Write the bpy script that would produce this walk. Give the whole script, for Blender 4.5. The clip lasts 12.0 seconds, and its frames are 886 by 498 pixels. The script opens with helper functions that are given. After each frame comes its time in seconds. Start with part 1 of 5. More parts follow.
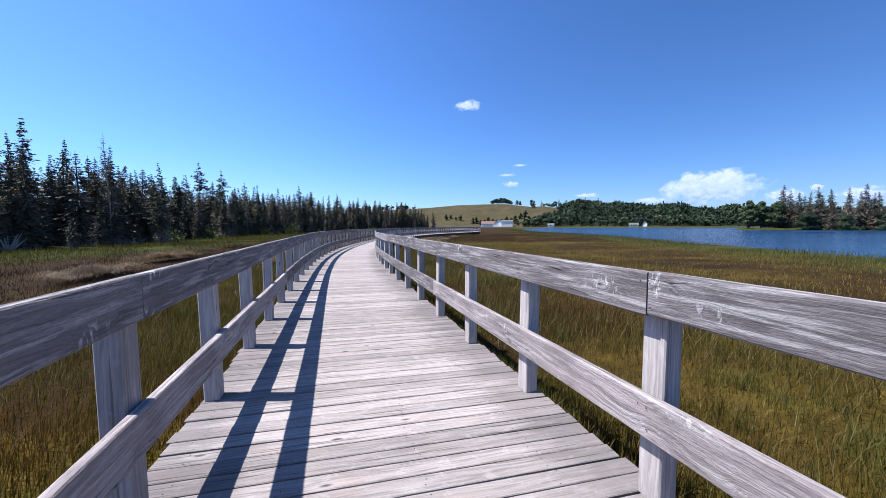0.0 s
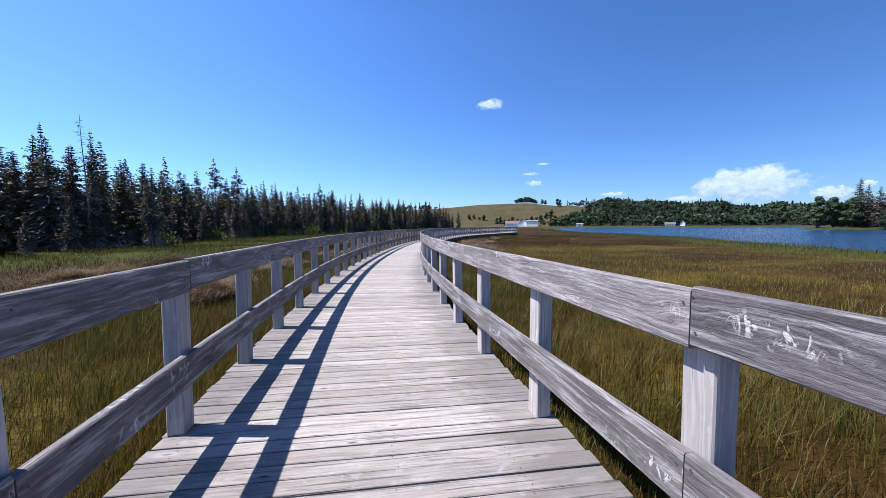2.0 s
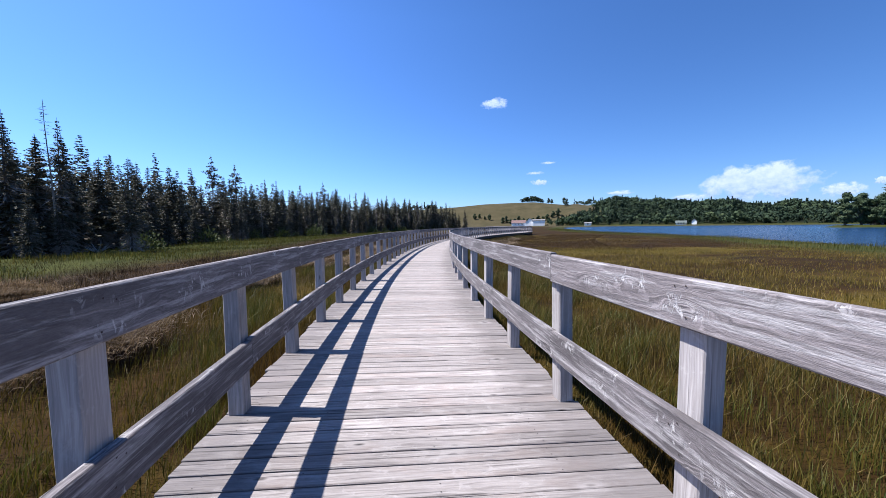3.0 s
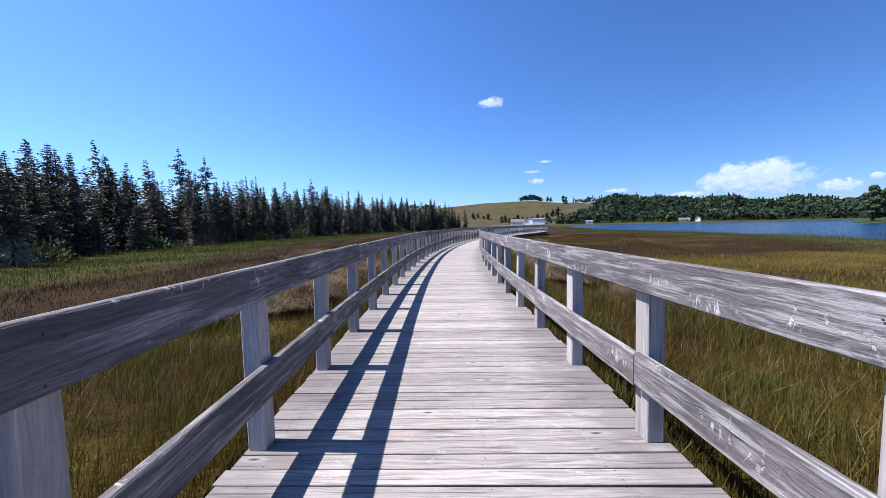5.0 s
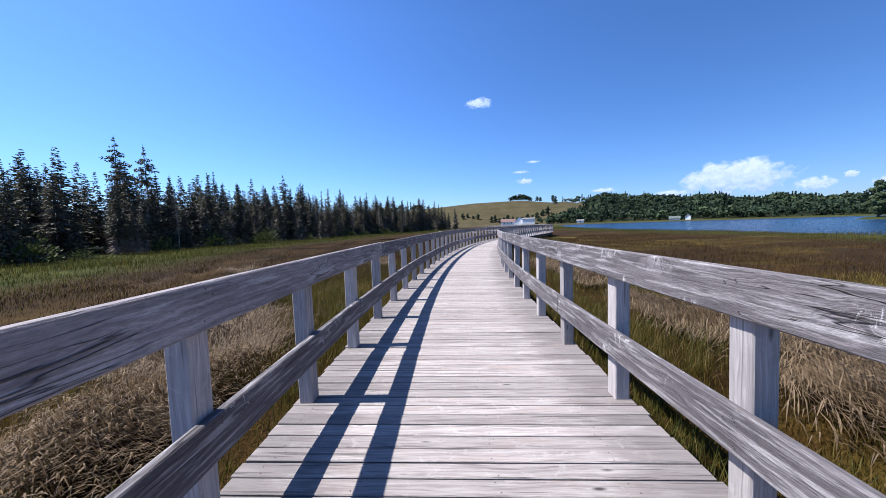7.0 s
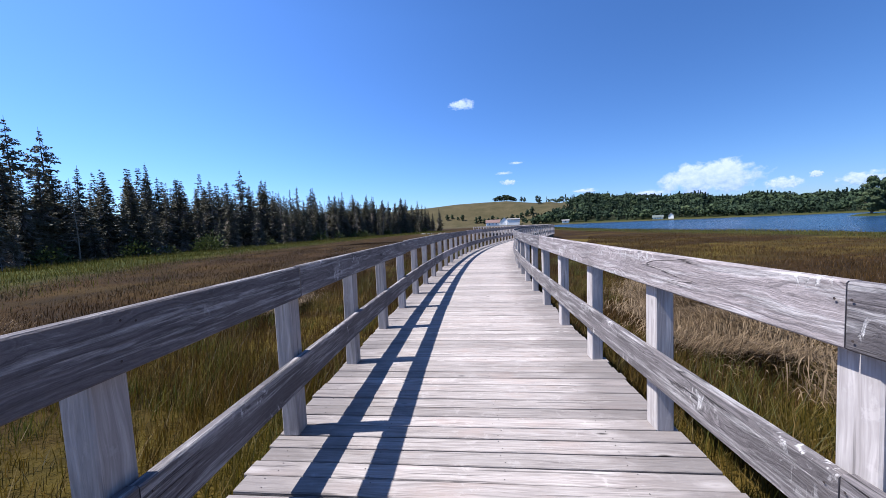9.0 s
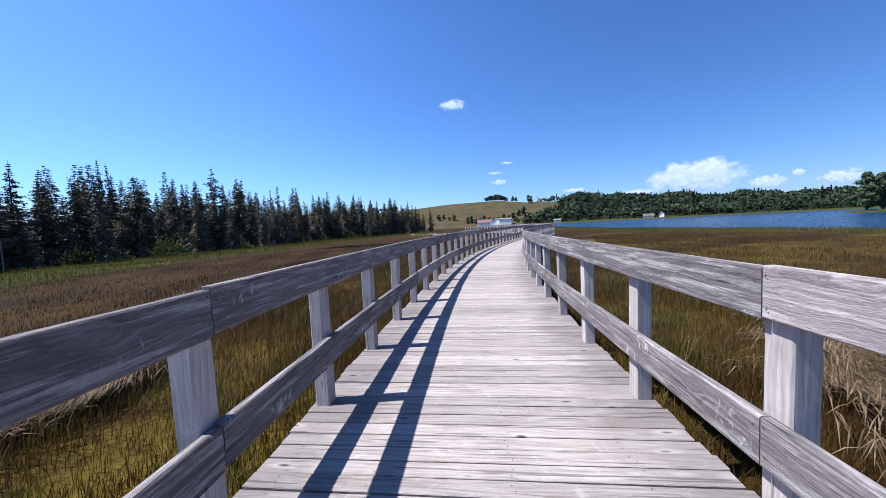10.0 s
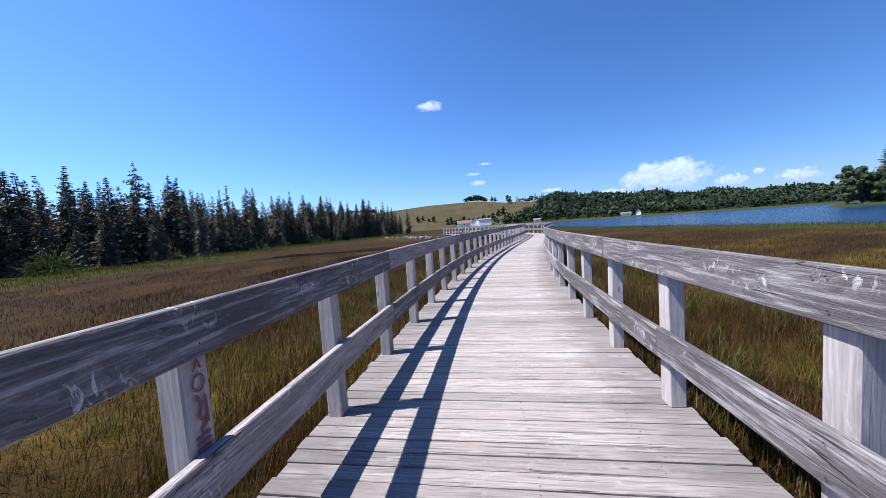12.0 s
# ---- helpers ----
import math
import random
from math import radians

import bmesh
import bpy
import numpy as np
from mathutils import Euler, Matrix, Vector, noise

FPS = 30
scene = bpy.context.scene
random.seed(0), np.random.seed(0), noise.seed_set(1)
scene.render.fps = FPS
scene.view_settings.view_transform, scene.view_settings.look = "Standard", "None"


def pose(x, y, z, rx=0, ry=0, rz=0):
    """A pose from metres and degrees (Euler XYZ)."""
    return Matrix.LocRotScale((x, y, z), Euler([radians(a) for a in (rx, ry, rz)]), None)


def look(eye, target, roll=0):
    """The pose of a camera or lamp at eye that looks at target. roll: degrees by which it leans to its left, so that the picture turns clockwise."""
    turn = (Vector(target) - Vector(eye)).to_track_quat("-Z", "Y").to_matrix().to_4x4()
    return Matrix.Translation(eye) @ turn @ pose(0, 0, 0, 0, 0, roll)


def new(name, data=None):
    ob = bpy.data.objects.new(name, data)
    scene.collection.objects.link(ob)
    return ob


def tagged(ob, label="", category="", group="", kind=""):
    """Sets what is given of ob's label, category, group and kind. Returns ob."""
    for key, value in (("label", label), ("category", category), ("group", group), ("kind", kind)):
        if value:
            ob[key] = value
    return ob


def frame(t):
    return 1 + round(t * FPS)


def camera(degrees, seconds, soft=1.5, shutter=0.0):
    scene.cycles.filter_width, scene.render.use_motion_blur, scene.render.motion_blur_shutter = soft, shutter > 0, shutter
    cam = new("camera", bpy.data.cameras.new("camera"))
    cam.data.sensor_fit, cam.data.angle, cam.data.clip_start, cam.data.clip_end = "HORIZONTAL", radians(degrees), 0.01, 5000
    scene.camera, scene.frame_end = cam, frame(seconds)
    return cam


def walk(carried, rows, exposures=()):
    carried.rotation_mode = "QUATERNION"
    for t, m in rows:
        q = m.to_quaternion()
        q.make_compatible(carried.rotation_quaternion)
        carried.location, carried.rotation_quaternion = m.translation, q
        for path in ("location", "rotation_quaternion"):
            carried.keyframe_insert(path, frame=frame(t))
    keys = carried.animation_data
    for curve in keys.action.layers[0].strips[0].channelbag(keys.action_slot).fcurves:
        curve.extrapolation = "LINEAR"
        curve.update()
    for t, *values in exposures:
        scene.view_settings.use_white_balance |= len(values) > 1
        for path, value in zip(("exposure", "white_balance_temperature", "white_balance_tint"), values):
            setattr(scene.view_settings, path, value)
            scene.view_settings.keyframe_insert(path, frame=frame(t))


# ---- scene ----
# ------------------------------------------------------------------ camera
cam = camera(105.0, 12.0, soft=0.55)
PATH = [
    (0, -0.197, -1.796, -18.48, -3.83, 0.21),
    (0.5, -0.127, -0.451, -17.62, -3.85, 0.24),
    (1, -0.049, 0.907, -16.70, -3.84, 0.23),
    (1.5, 0.021, 2.285, -15.69, -3.80, 0.28),
    (2, 0.080, 3.677, -14.85, -3.82, 0.33),
    (2.5, 0.098, 5.107, -14.14, -3.83, 0.46),
    (4.5, 0.656, 10.620, -14.25, -3.86, 1.12),
    (5, 0.923, 11.968, -14.40, -3.88, 1.26),
    (5.5, 1.195, 13.313, -14.74, -3.85, 1.44),
    (6, 1.532, 14.620, -15.19, -3.85, 1.61),
    (6.5, 1.892, 15.932, -15.59, -3.83, 1.72),
    (7, 2.294, 17.227, -16.15, -3.81, 1.82),
    (9, 4.069, 22.331, -18.70, -3.67, 2.42),
    (9.5, 4.591, 23.573, -19.37, -3.65, 2.65),
    (10, 5.119, 24.799, -20.07, -3.69, 2.91),
    (10.5, 5.670, 26.001, -20.95, -3.62, 3.13),
    (11, 6.242, 27.178, -21.80, -3.62, 3.33),
    (11.5, 6.860, 28.364, -22.47, -3.60, 3.52),
    (12, 7.469, 29.522, -23.38, -3.64, 3.91),
]
EYE = 0.835
walk(cam, [(t, pose(x, y, EYE, 90 + pitch, 0, yaw) @ pose(0, 0, 0, 0, 0, -roll)) for t, x, y, yaw, pitch, roll in PATH],
     exposures=[(0, 1.13, 4950.0, 16.0), (12, 1.13, 4950.0, 16.0)])

# ------------------------------------------------------------------ sky and sun
SUN_EL, SUN_AZ = 59.0, -72.0          # degrees; azimuth clockwise from +y
world = bpy.data.worlds.new("sky")
scene.world = world
world.use_nodes = True
wn = world.node_tree
wn.nodes.clear()
sky = wn.nodes.new("ShaderNodeTexSky")
sky.sky_type = "NISHITA"
sky.sun_disc = False
sky.sun_elevation = radians(SUN_EL)
sky.sun_rotation = radians(SUN_AZ)
sky.altitude = 0
sky.air_density = 1.0
sky.dust_density = 0.4
sky.ozone_density = 6.0
bg = wn.nodes.new("ShaderNodeBackground")
wout = wn.nodes.new("ShaderNodeOutputWorld")
# deep clear blue, scaled by hand: brighter sunward, darker towards zenith and away
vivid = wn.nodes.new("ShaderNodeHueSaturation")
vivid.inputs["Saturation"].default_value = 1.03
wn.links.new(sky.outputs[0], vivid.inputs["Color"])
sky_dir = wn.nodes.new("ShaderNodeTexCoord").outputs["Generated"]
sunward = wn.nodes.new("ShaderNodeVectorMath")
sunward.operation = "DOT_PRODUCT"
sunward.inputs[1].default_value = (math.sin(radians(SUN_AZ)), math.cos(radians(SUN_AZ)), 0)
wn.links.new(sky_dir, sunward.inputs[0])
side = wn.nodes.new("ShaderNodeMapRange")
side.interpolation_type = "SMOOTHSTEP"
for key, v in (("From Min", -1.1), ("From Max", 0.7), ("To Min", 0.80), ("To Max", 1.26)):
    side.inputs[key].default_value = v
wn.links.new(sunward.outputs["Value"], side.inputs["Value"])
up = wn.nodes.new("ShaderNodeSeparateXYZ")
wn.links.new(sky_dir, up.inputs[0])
# dims the unseen overhead sky, which deepens the shade on deck and rails
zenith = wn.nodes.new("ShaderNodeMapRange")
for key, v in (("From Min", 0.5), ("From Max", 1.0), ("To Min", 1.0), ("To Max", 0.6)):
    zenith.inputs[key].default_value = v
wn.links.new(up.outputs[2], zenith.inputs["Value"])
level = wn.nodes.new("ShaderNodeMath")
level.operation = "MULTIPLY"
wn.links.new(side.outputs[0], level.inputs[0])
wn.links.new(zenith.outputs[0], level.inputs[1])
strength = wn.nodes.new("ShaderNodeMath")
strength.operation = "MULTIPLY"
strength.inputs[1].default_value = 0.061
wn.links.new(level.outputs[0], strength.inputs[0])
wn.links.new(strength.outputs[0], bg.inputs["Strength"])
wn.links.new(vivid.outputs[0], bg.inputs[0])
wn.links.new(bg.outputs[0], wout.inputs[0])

sun_data = bpy.data.lights.new("sun", "SUN")
sun_data.energy = 5.0
sun_data.angle = radians(0.53)
sun_data.color = (1.0, 0.83, 0.58)
sun = new("sun", sun_data)
_a, _e = radians(SUN_AZ), radians(SUN_EL)
SUN_DIR = Vector((math.sin(_a) * math.cos(_e), math.cos(_a) * math.cos(_e), math.sin(_e)))
sun.matrix_world = look(SUN_DIR * 60, (0, 0, 0))

# ------------------------------------------------------------------ materials
def material(name, rough=0.9, spec=0.3):
    m = bpy.data.materials.new(name)
    m.use_nodes = True
    b = m.node_tree.nodes["Principled BSDF"]
    b.inputs["Roughness"].default_value = rough
    b.inputs["Specular IOR Level"].default_value = spec
    return m, m.node_tree, b


def node(nt, kind, **values):
    n = nt.nodes.new(kind)
    for key, v in values.items():
        n.inputs[key.replace("_", " ")].default_value = v
    return n


def ramp(nt, fac, stops):
    r = nt.nodes.new("ShaderNodeValToRGB")
    e = r.color_ramp.elements
    while len(e) < len(stops):
        e.new(0.5)
    for el, (p, c) in zip(e, stops):
        el.position = p
        el.color = (*c, 1) if len(c) == 3 else c
    nt.links.new(fac, r.inputs[0])
    return r.outputs[0]


def mix(nt, fac, a, b, blend="MIX"):
    m = nt.nodes.new("ShaderNodeMix")
    m.data_type = "RGBA"
    m.blend_type = blend
    for value, i in ((fac, 0), (a, 6), (b, 7)):
        if isinstance(value, (int, float)):
            m.inputs[i].default_value = value
        elif isinstance(value, tuple):
            m.inputs[i].default_value = (*value, 1)
        else:
            nt.links.new(value, m.inputs[i])
    return m.outputs[2]


def maths(nt, op, a, b=0.0):
    m = nt.nodes.new("ShaderNodeMath")
    m.operation = op
    for i, v in enumerate((a, b)):
        if isinstance(v, (int, float)):
            m.inputs[i].default_value = v
        else:
            nt.links.new(v, m.inputs[i])
    return m.outputs[0]


def mapped(nt, vec, scale, offset=None):
    m = nt.nodes.new("ShaderNodeMapping")
    m.inputs["Scale"].default_value = scale
    nt.links.new(vec, m.inputs["Vector"])
    if offset is not None:
        nt.links.new(offset, m.inputs["Location"])
    return m.outputs[0]


def noisy(nt, vec, scale, detail=4.0, rough=0.55, distortion=0.0):
    n = node(nt, "ShaderNodeTexNoise", Scale=scale, Detail=detail, Roughness=rough, Distortion=distortion)
    nt.links.new(vec, n.inputs["Vector"])
    return n.outputs["Fac"]


def bumped(nt, bsdf, height, strength, distance):
    b = node(nt, "ShaderNodeBump", Strength=strength, Distance=distance)
    nt.links.new(height, b.inputs["Height"])
    nt.links.new(b.outputs[0], bsdf.inputs["Normal"])


def weathered_wood(name, dark, mid, light, stain, grain=1.0, knots=0.5, scuffs=0.5, grey_ends=0.0):
    """Grey timber whose grain runs along the first texture coordinate (metres)."""
    m, nt, b = material(name, 0.82, 0.25)
    uv = nt.nodes.new("ShaderNodeTexCoord").outputs["UV"]
    info = nt.nodes.new("ShaderNodeObjectInfo")
    off = nt.nodes.new("ShaderNodeCombineXYZ")
    for i, k in enumerate((37.0, 91.0, 53.0)):
        nt.links.new(maths(nt, "MULTIPLY", info.outputs["Random"], k), off.inputs[i])
    off = off.outputs[0]
    wob = mapped(nt, uv, (1.3, 7.0, 1.0), off)
    warp = noisy(nt, wob, 2.2, 2.0)
    gv = nt.nodes.new("ShaderNodeVectorMath")
    gv.operation = "ADD"
    nt.links.new(mapped(nt, uv, (1.6, 46.0, 1.0), off), gv.inputs[0])
    cw = nt.nodes.new("ShaderNodeCombineXYZ")
    nt.links.new(maths(nt, "MULTIPLY", warp, 2.2), cw.inputs[1])
    nt.links.new(cw.outputs[0], gv.inputs[1])
    g1 = noisy(nt, gv.outputs[0], 2.4, 5.0, 0.65)
    g2 = noisy(nt, mapped(nt, uv, (5.0, 150.0, 1.0), off), 2.0, 4.0, 0.65)
    blot = noisy(nt, mapped(nt, uv, (2.2, 6.0, 1.0), off), 1.6, 4.0, 0.6)
    col = ramp(nt, g1, [(0.28, dark), (0.5, mid), (0.72, light)])
    fine = ramp(nt, g2, [(0.42, (0, 0, 0)), (0.62, (1, 1, 1))])
    col = mix(nt, maths(nt, "MULTIPLY", fine, 0.28 * grain), col, tuple(c * 0.75 for c in dark))
    st = ramp(nt, blot, [(0.52, (0, 0, 0)), (0.72, (1, 1, 1))])
    col = mix(nt, maths(nt, "MULTIPLY", st, 0.45), col, stain)
    pale = ramp(nt, noisy(nt, mapped(nt, uv, (9.0, 11.0, 1.0), off), 1.7, 6.0, 0.72, 0.6), [(0.57, (0, 0, 0)), (0.63, (1, 1, 1))])
    col = mix(nt, maths(nt, "MULTIPLY", pale, scuffs), col, light)
    if grey_ends:
        sx = nt.nodes.new("ShaderNodeSeparateXYZ")
        nt.links.new(uv, sx.inputs[0])
        reach = maths(nt, "ADD", maths(nt, "ABSOLUTE", sx.outputs[0]), maths(nt, "MULTIPLY", blot, 0.7))
        worn = ramp(nt, reach, [(0.78, (0, 0, 0)), (1.08, (1, 1, 1))])
        col = mix(nt, maths(nt, "MULTIPLY", worn, grey_ends), col, dark)
    vor = node(nt, "ShaderNodeTexVoronoi", Scale=1.0)
    nt.links.new(mapped(nt, uv, (3.3, 11.0, 1.0), off), vor.inputs["Vector"])
    kn = ramp(nt, vor.outputs["Distance"], [(0.03, (1, 1, 1)), (0.09, (0, 0, 0))])
    halo = ramp(nt, vor.outputs["Distance"], [(0.05, (0, 0, 0)), (0.11, (1, 1, 1)), (0.24, (0, 0, 0))])
    col = mix(nt, maths(nt, "MULTIPLY", halo, scuffs * 0.8), col, light)
    col = mix(nt, maths(nt, "MULTIPLY", kn, knots), col, tuple(c * 0.35 for c in dark))
    crack = ramp(nt, noisy(nt, mapped(nt, uv, (1.1, 60.0, 1.0), off), 1.3, 2.0, 0.5), [(0.66, (0, 0, 0)), (0.69, (1, 1, 1))])
    col = mix(nt, maths(nt, "MULTIPLY", crack, 0.6), col, tuple(c * 0.4 for c in dark))
    tone = maths(nt, "ADD", maths(nt, "MULTIPLY", info.outputs["Random"], 0.40), 0.80)
    ct = nt.nodes.new("ShaderNodeCombineXYZ")
    for i in range(3):
        nt.links.new(tone, ct.inputs[i])
    col = mix(nt, 1.0, col, ct.outputs[0], "MULTIPLY")
    nt.links.new(col, b.inputs["Base Color"])
    h = maths(nt, "SUBTRACT", maths(nt, "ADD", g1, maths(nt, "MULTIPLY", g2, 0.6)), maths(nt, "ADD", crack, maths(nt, "MULTIPLY", kn, 0.4)))
    bumped(nt, b, h, 0.8 * grain, 0.005)
    return m


MAT_DECK = weathered_wood("deck_timber", (0.137, 0.121, 0.114), (0.315, 0.283, 0.266), (0.41, 0.378, 0.36), (0.325, 0.25, 0.215), 0.95, 1.0, 0.45, 0.65)


def rail_wood(name, mid, light):
    """Rail boards: smooth grey timber, bleached in patches, with pale scratches across the grain round the knots."""
    m, nt, b = material(name, 0.8, 0.25)
    uv = nt.nodes.new("ShaderNodeTexCoord").outputs["UV"]
    info = nt.nodes.new("ShaderNodeObjectInfo")
    off = nt.nodes.new("ShaderNodeCombineXYZ")
    for i, k in enumerate((37.0, 91.0, 53.0)):
        nt.links.new(maths(nt, "MULTIPLY", info.outputs["Random"], k), off.inputs[i])
    off = off.outputs[0]
    wv = nt.nodes.new("ShaderNodeVectorMath")
    wv.operation = "ADD"
    nt.links.new(mapped(nt, uv, (3.4, 9.0, 1.0), off), wv.inputs[0])
    cv = nt.nodes.new("ShaderNodeCombineXYZ")
    nt.links.new(maths(nt, "MULTIPLY", noisy(nt, mapped(nt, uv, (20.0, 20.0, 1.0), off), 1.6, 4.0), 0.25), cv.inputs[0])
    nt.links.new(cv.outputs[0], wv.inputs[1])
    vor = node(nt, "ShaderNodeTexVoronoi", Scale=1.0)
    nt.links.new(wv.outputs[0], vor.inputs["Vector"])
    warp = noisy(nt, mapped(nt, uv, (2.4, 9.0, 1.0), off), 1.6, 3.0)
    gv = nt.nodes.new("ShaderNodeVectorMath")
    gv.operation = "ADD"
    nt.links.new(mapped(nt, uv, (1.5, 70.0, 1.0), off), gv.inputs[0])
    cw = nt.nodes.new("ShaderNodeCombineXYZ")
    round_knot = ramp(nt, vor.outputs["Distance"], [(0.0, (1, 1, 1)), (0.20, (0.35, 0.35, 0.35)), (0.45, (0, 0, 0))])
    nt.links.new(maths(nt, "ADD", maths(nt, "MULTIPLY", warp, 4.0), maths(nt, "MULTIPLY", round_knot, 6.0)), cw.inputs[1])
    nt.links.new(cw.outputs[0], gv.inputs[1])
    rings = noisy(nt, gv.outputs[0], 1.6, 4.0, 0.6)
    fine = noisy(nt, mapped(nt, uv, (40.0, 160.0, 1.0), off), 1.5, 3.0, 0.7)
    col = ramp(nt, rings, [(0.36, tuple(c * 0.66 for c in mid)), (0.48, mid), (0.56, tuple(c * 1.12 for c in mid)), (0.66, tuple(c * 1.55 for c in mid))])
    dull = ramp(nt, noisy(nt, mapped(nt, uv, (2.6, 7.0, 1.0), off), 1.3, 3.0, 0.5, 0.5), [(0.50, (0, 0, 0)), (0.64, (1, 1, 1))])
    col = mix(nt, maths(nt, "MULTIPLY", dull, 0.7), col, tuple(c * 0.62 for c in mid))
    pick = maths(nt, "FRACT", maths(nt, "MULTIPLY", info.outputs["Random"], 13.7))
    tone = ramp(nt, pick, [(0.0, (0.78, 0.78, 0.80)), (0.55, (1.0, 1.0, 1.0)), (0.78, (1.18, 1.17, 1.15)), (0.84, (1.75, 1.71, 1.67)), (1.0, (2.1, 2.05, 2.0))])
    col = mix(nt, 1.0, col, tone, "MULTIPLY")
    wash = ramp(nt, noisy(nt, mapped(nt, uv, (2.2, 34.0, 3.0), off), 1.5, 7.0, 0.66, 0.3), [(0.51, (0, 0, 0)), (0.62, (1, 1, 1))])
    col = mix(nt, maths(nt, "MULTIPLY", wash, 0.40), col, light)
    near = ramp(nt, maths(nt, "ADD", vor.outputs["Distance"], maths(nt, "MULTIPLY", warp, 0.45)), [(0.42, (1, 1, 1)), (0.58, (0, 0, 0))])
    marks = ramp(nt, noisy(nt, mapped(nt, uv, (44.0, 19.0, 1.0), off), 1.0, 5.0, 0.62, 0.9), [(0.56, (0, 0, 0)), (0.62, (1, 1, 1))])
    marks = maths(nt, "MULTIPLY", marks, near)
    col = mix(nt, maths(nt, "MULTIPLY", marks, 0.75), col, light)
    halo = ramp(nt, vor.outputs["Distance"], [(0.06, (0, 0, 0)), (0.09, (1, 1, 1)), (0.17, (0, 0, 0))])
    col = mix(nt, maths(nt, "MULTIPLY", maths(nt, "MULTIPLY", halo, fine), 0.55), col, light)
    eye = ramp(nt, vor.outputs["Distance"], [(0.025, (1, 1, 1)), (0.05, (0, 0, 0))])
    col = mix(nt, maths(nt, "MULTIPLY", eye, 0.75), col, tuple(c * 0.22 for c in mid))
    split = ramp(nt, noisy(nt, mapped(nt, uv, (0.9, 17.0, 1.0), off), 1.2, 3.0, 0.55, 0.4), [(0.485, (0, 0, 0)), (0.50, (1, 1, 1)), (0.515, (0, 0, 0))])
    where = ramp(nt, noisy(nt, mapped(nt, uv, (1.3, 5.0, 2.0), off), 1.5, 1.0), [(0.58, (0, 0, 0)), (0.63, (1, 1, 1))])
    split = maths(nt, "MULTIPLY", split, where)
    col = mix(nt, maths(nt, "MULTIPLY", split, 0.85), col, tuple(c * 0.15 for c in mid))
    speck = ramp(nt, fine, [(0.32, (0.72, 0.72, 0.72)), (0.62, (1.08, 1.08, 1.08))])
    col = mix(nt, 0.8, col, speck, "MULTIPLY")
    nt.links.new(col, b.inputs["Base Color"])
    h = maths(nt, "SUBTRACT", maths(nt, "ADD", maths(nt, "MULTIPLY", rings, 0.8), maths(nt, "MULTIPLY", fine, 0.5)), maths(nt, "ADD", maths(nt, "MULTIPLY", eye, 0.6), split))
    bumped(nt, b, maths(nt, "ADD", h, maths(nt, "MULTIPLY", marks, 0.6)), 0.8, 0.004)
    return m


MAT_RAIL = rail_wood("rail_timber", (0.140, 0.126, 0.128), (0.58, 0.56, 0.55))
MAT_POST = weathered_wood("post_timber", (0.245, 0.222, 0.214), (0.35, 0.322, 0.31), (0.50, 0.465, 0.45), (0.16, 0.145, 0.14), 0.22, 0.7, 0.3)
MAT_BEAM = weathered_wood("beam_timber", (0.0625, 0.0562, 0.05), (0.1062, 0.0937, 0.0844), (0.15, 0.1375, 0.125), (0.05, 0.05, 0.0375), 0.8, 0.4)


def plain(name, colour, rough=0.9, var=0.25, scale=6.0, spec=0.3, bump=0.0):
    m, nt, b = material(name, rough, spec)
    pos = nt.nodes.new("ShaderNodeNewGeometry").outputs["Position"]
    n1, n2 = noisy(nt, pos, scale, 4.0), noisy(nt, pos, scale * 9, 3.0)
    n = maths(nt, "ADD", maths(nt, "MULTIPLY", n1, 0.6), maths(nt, "MULTIPLY", n2, 0.4))
    col = ramp(nt, n, [(0.3, tuple(c * (1 - var) for c in colour)), (0.7, tuple(min(1, c * (1 + var)) for c in colour))])
    nt.links.new(col, b.inputs["Base Color"])
    if bump:
        bumped(nt, b, n2, 0.5, bump)
    return m


MAT_NAIL = plain("rusty_iron", (0.0375, 0.0281, 0.025), 0.7, 0.3, 60)
MAT_TRUNK = plain("spruce_bark", (0.0937, 0.0781, 0.0656), 0.95, 0.35, 5.0)
MAT_TWIG = plain("dead_twig", (0.2312, 0.2, 0.1656), 0.95, 0.35, 2.0)
MAT_WHITE = plain("white_boarding", (0.78, 0.78, 0.76), 0.7, 0.06, 0.4)
MAT_ROOF_GREY = plain("grey_shingle", (0.1875, 0.1812, 0.1812), 0.85, 0.15, 0.5)
MAT_ROOF_RED = plain("weathered_red_roof", (0.1625, 0.1062, 0.0969), 0.85, 0.15, 0.5)
MAT_ROOF_GREEN = plain("grey_green_roof", (0.1, 0.1187, 0.1125), 0.8, 0.12, 0.5)
MAT_PANE = plain("dark_window", (0.03, 0.035, 0.045), 0.15, 0.1, 1.0, 0.5)
MAT_DRIFT = plain("bleached_driftwood", (0.3438, 0.3187, 0.2875), 0.85, 0.2, 3.0)
MAT_STONE = plain("pale_stone", (0.20, 0.19, 0.17), 0.9, 0.25, 2.0, 0.2, 0.02)
MAT_PAINT = plain("faded_pink_paint", (0.2, 0.0625, 0.0875), 0.7, 0.3, 40.0)


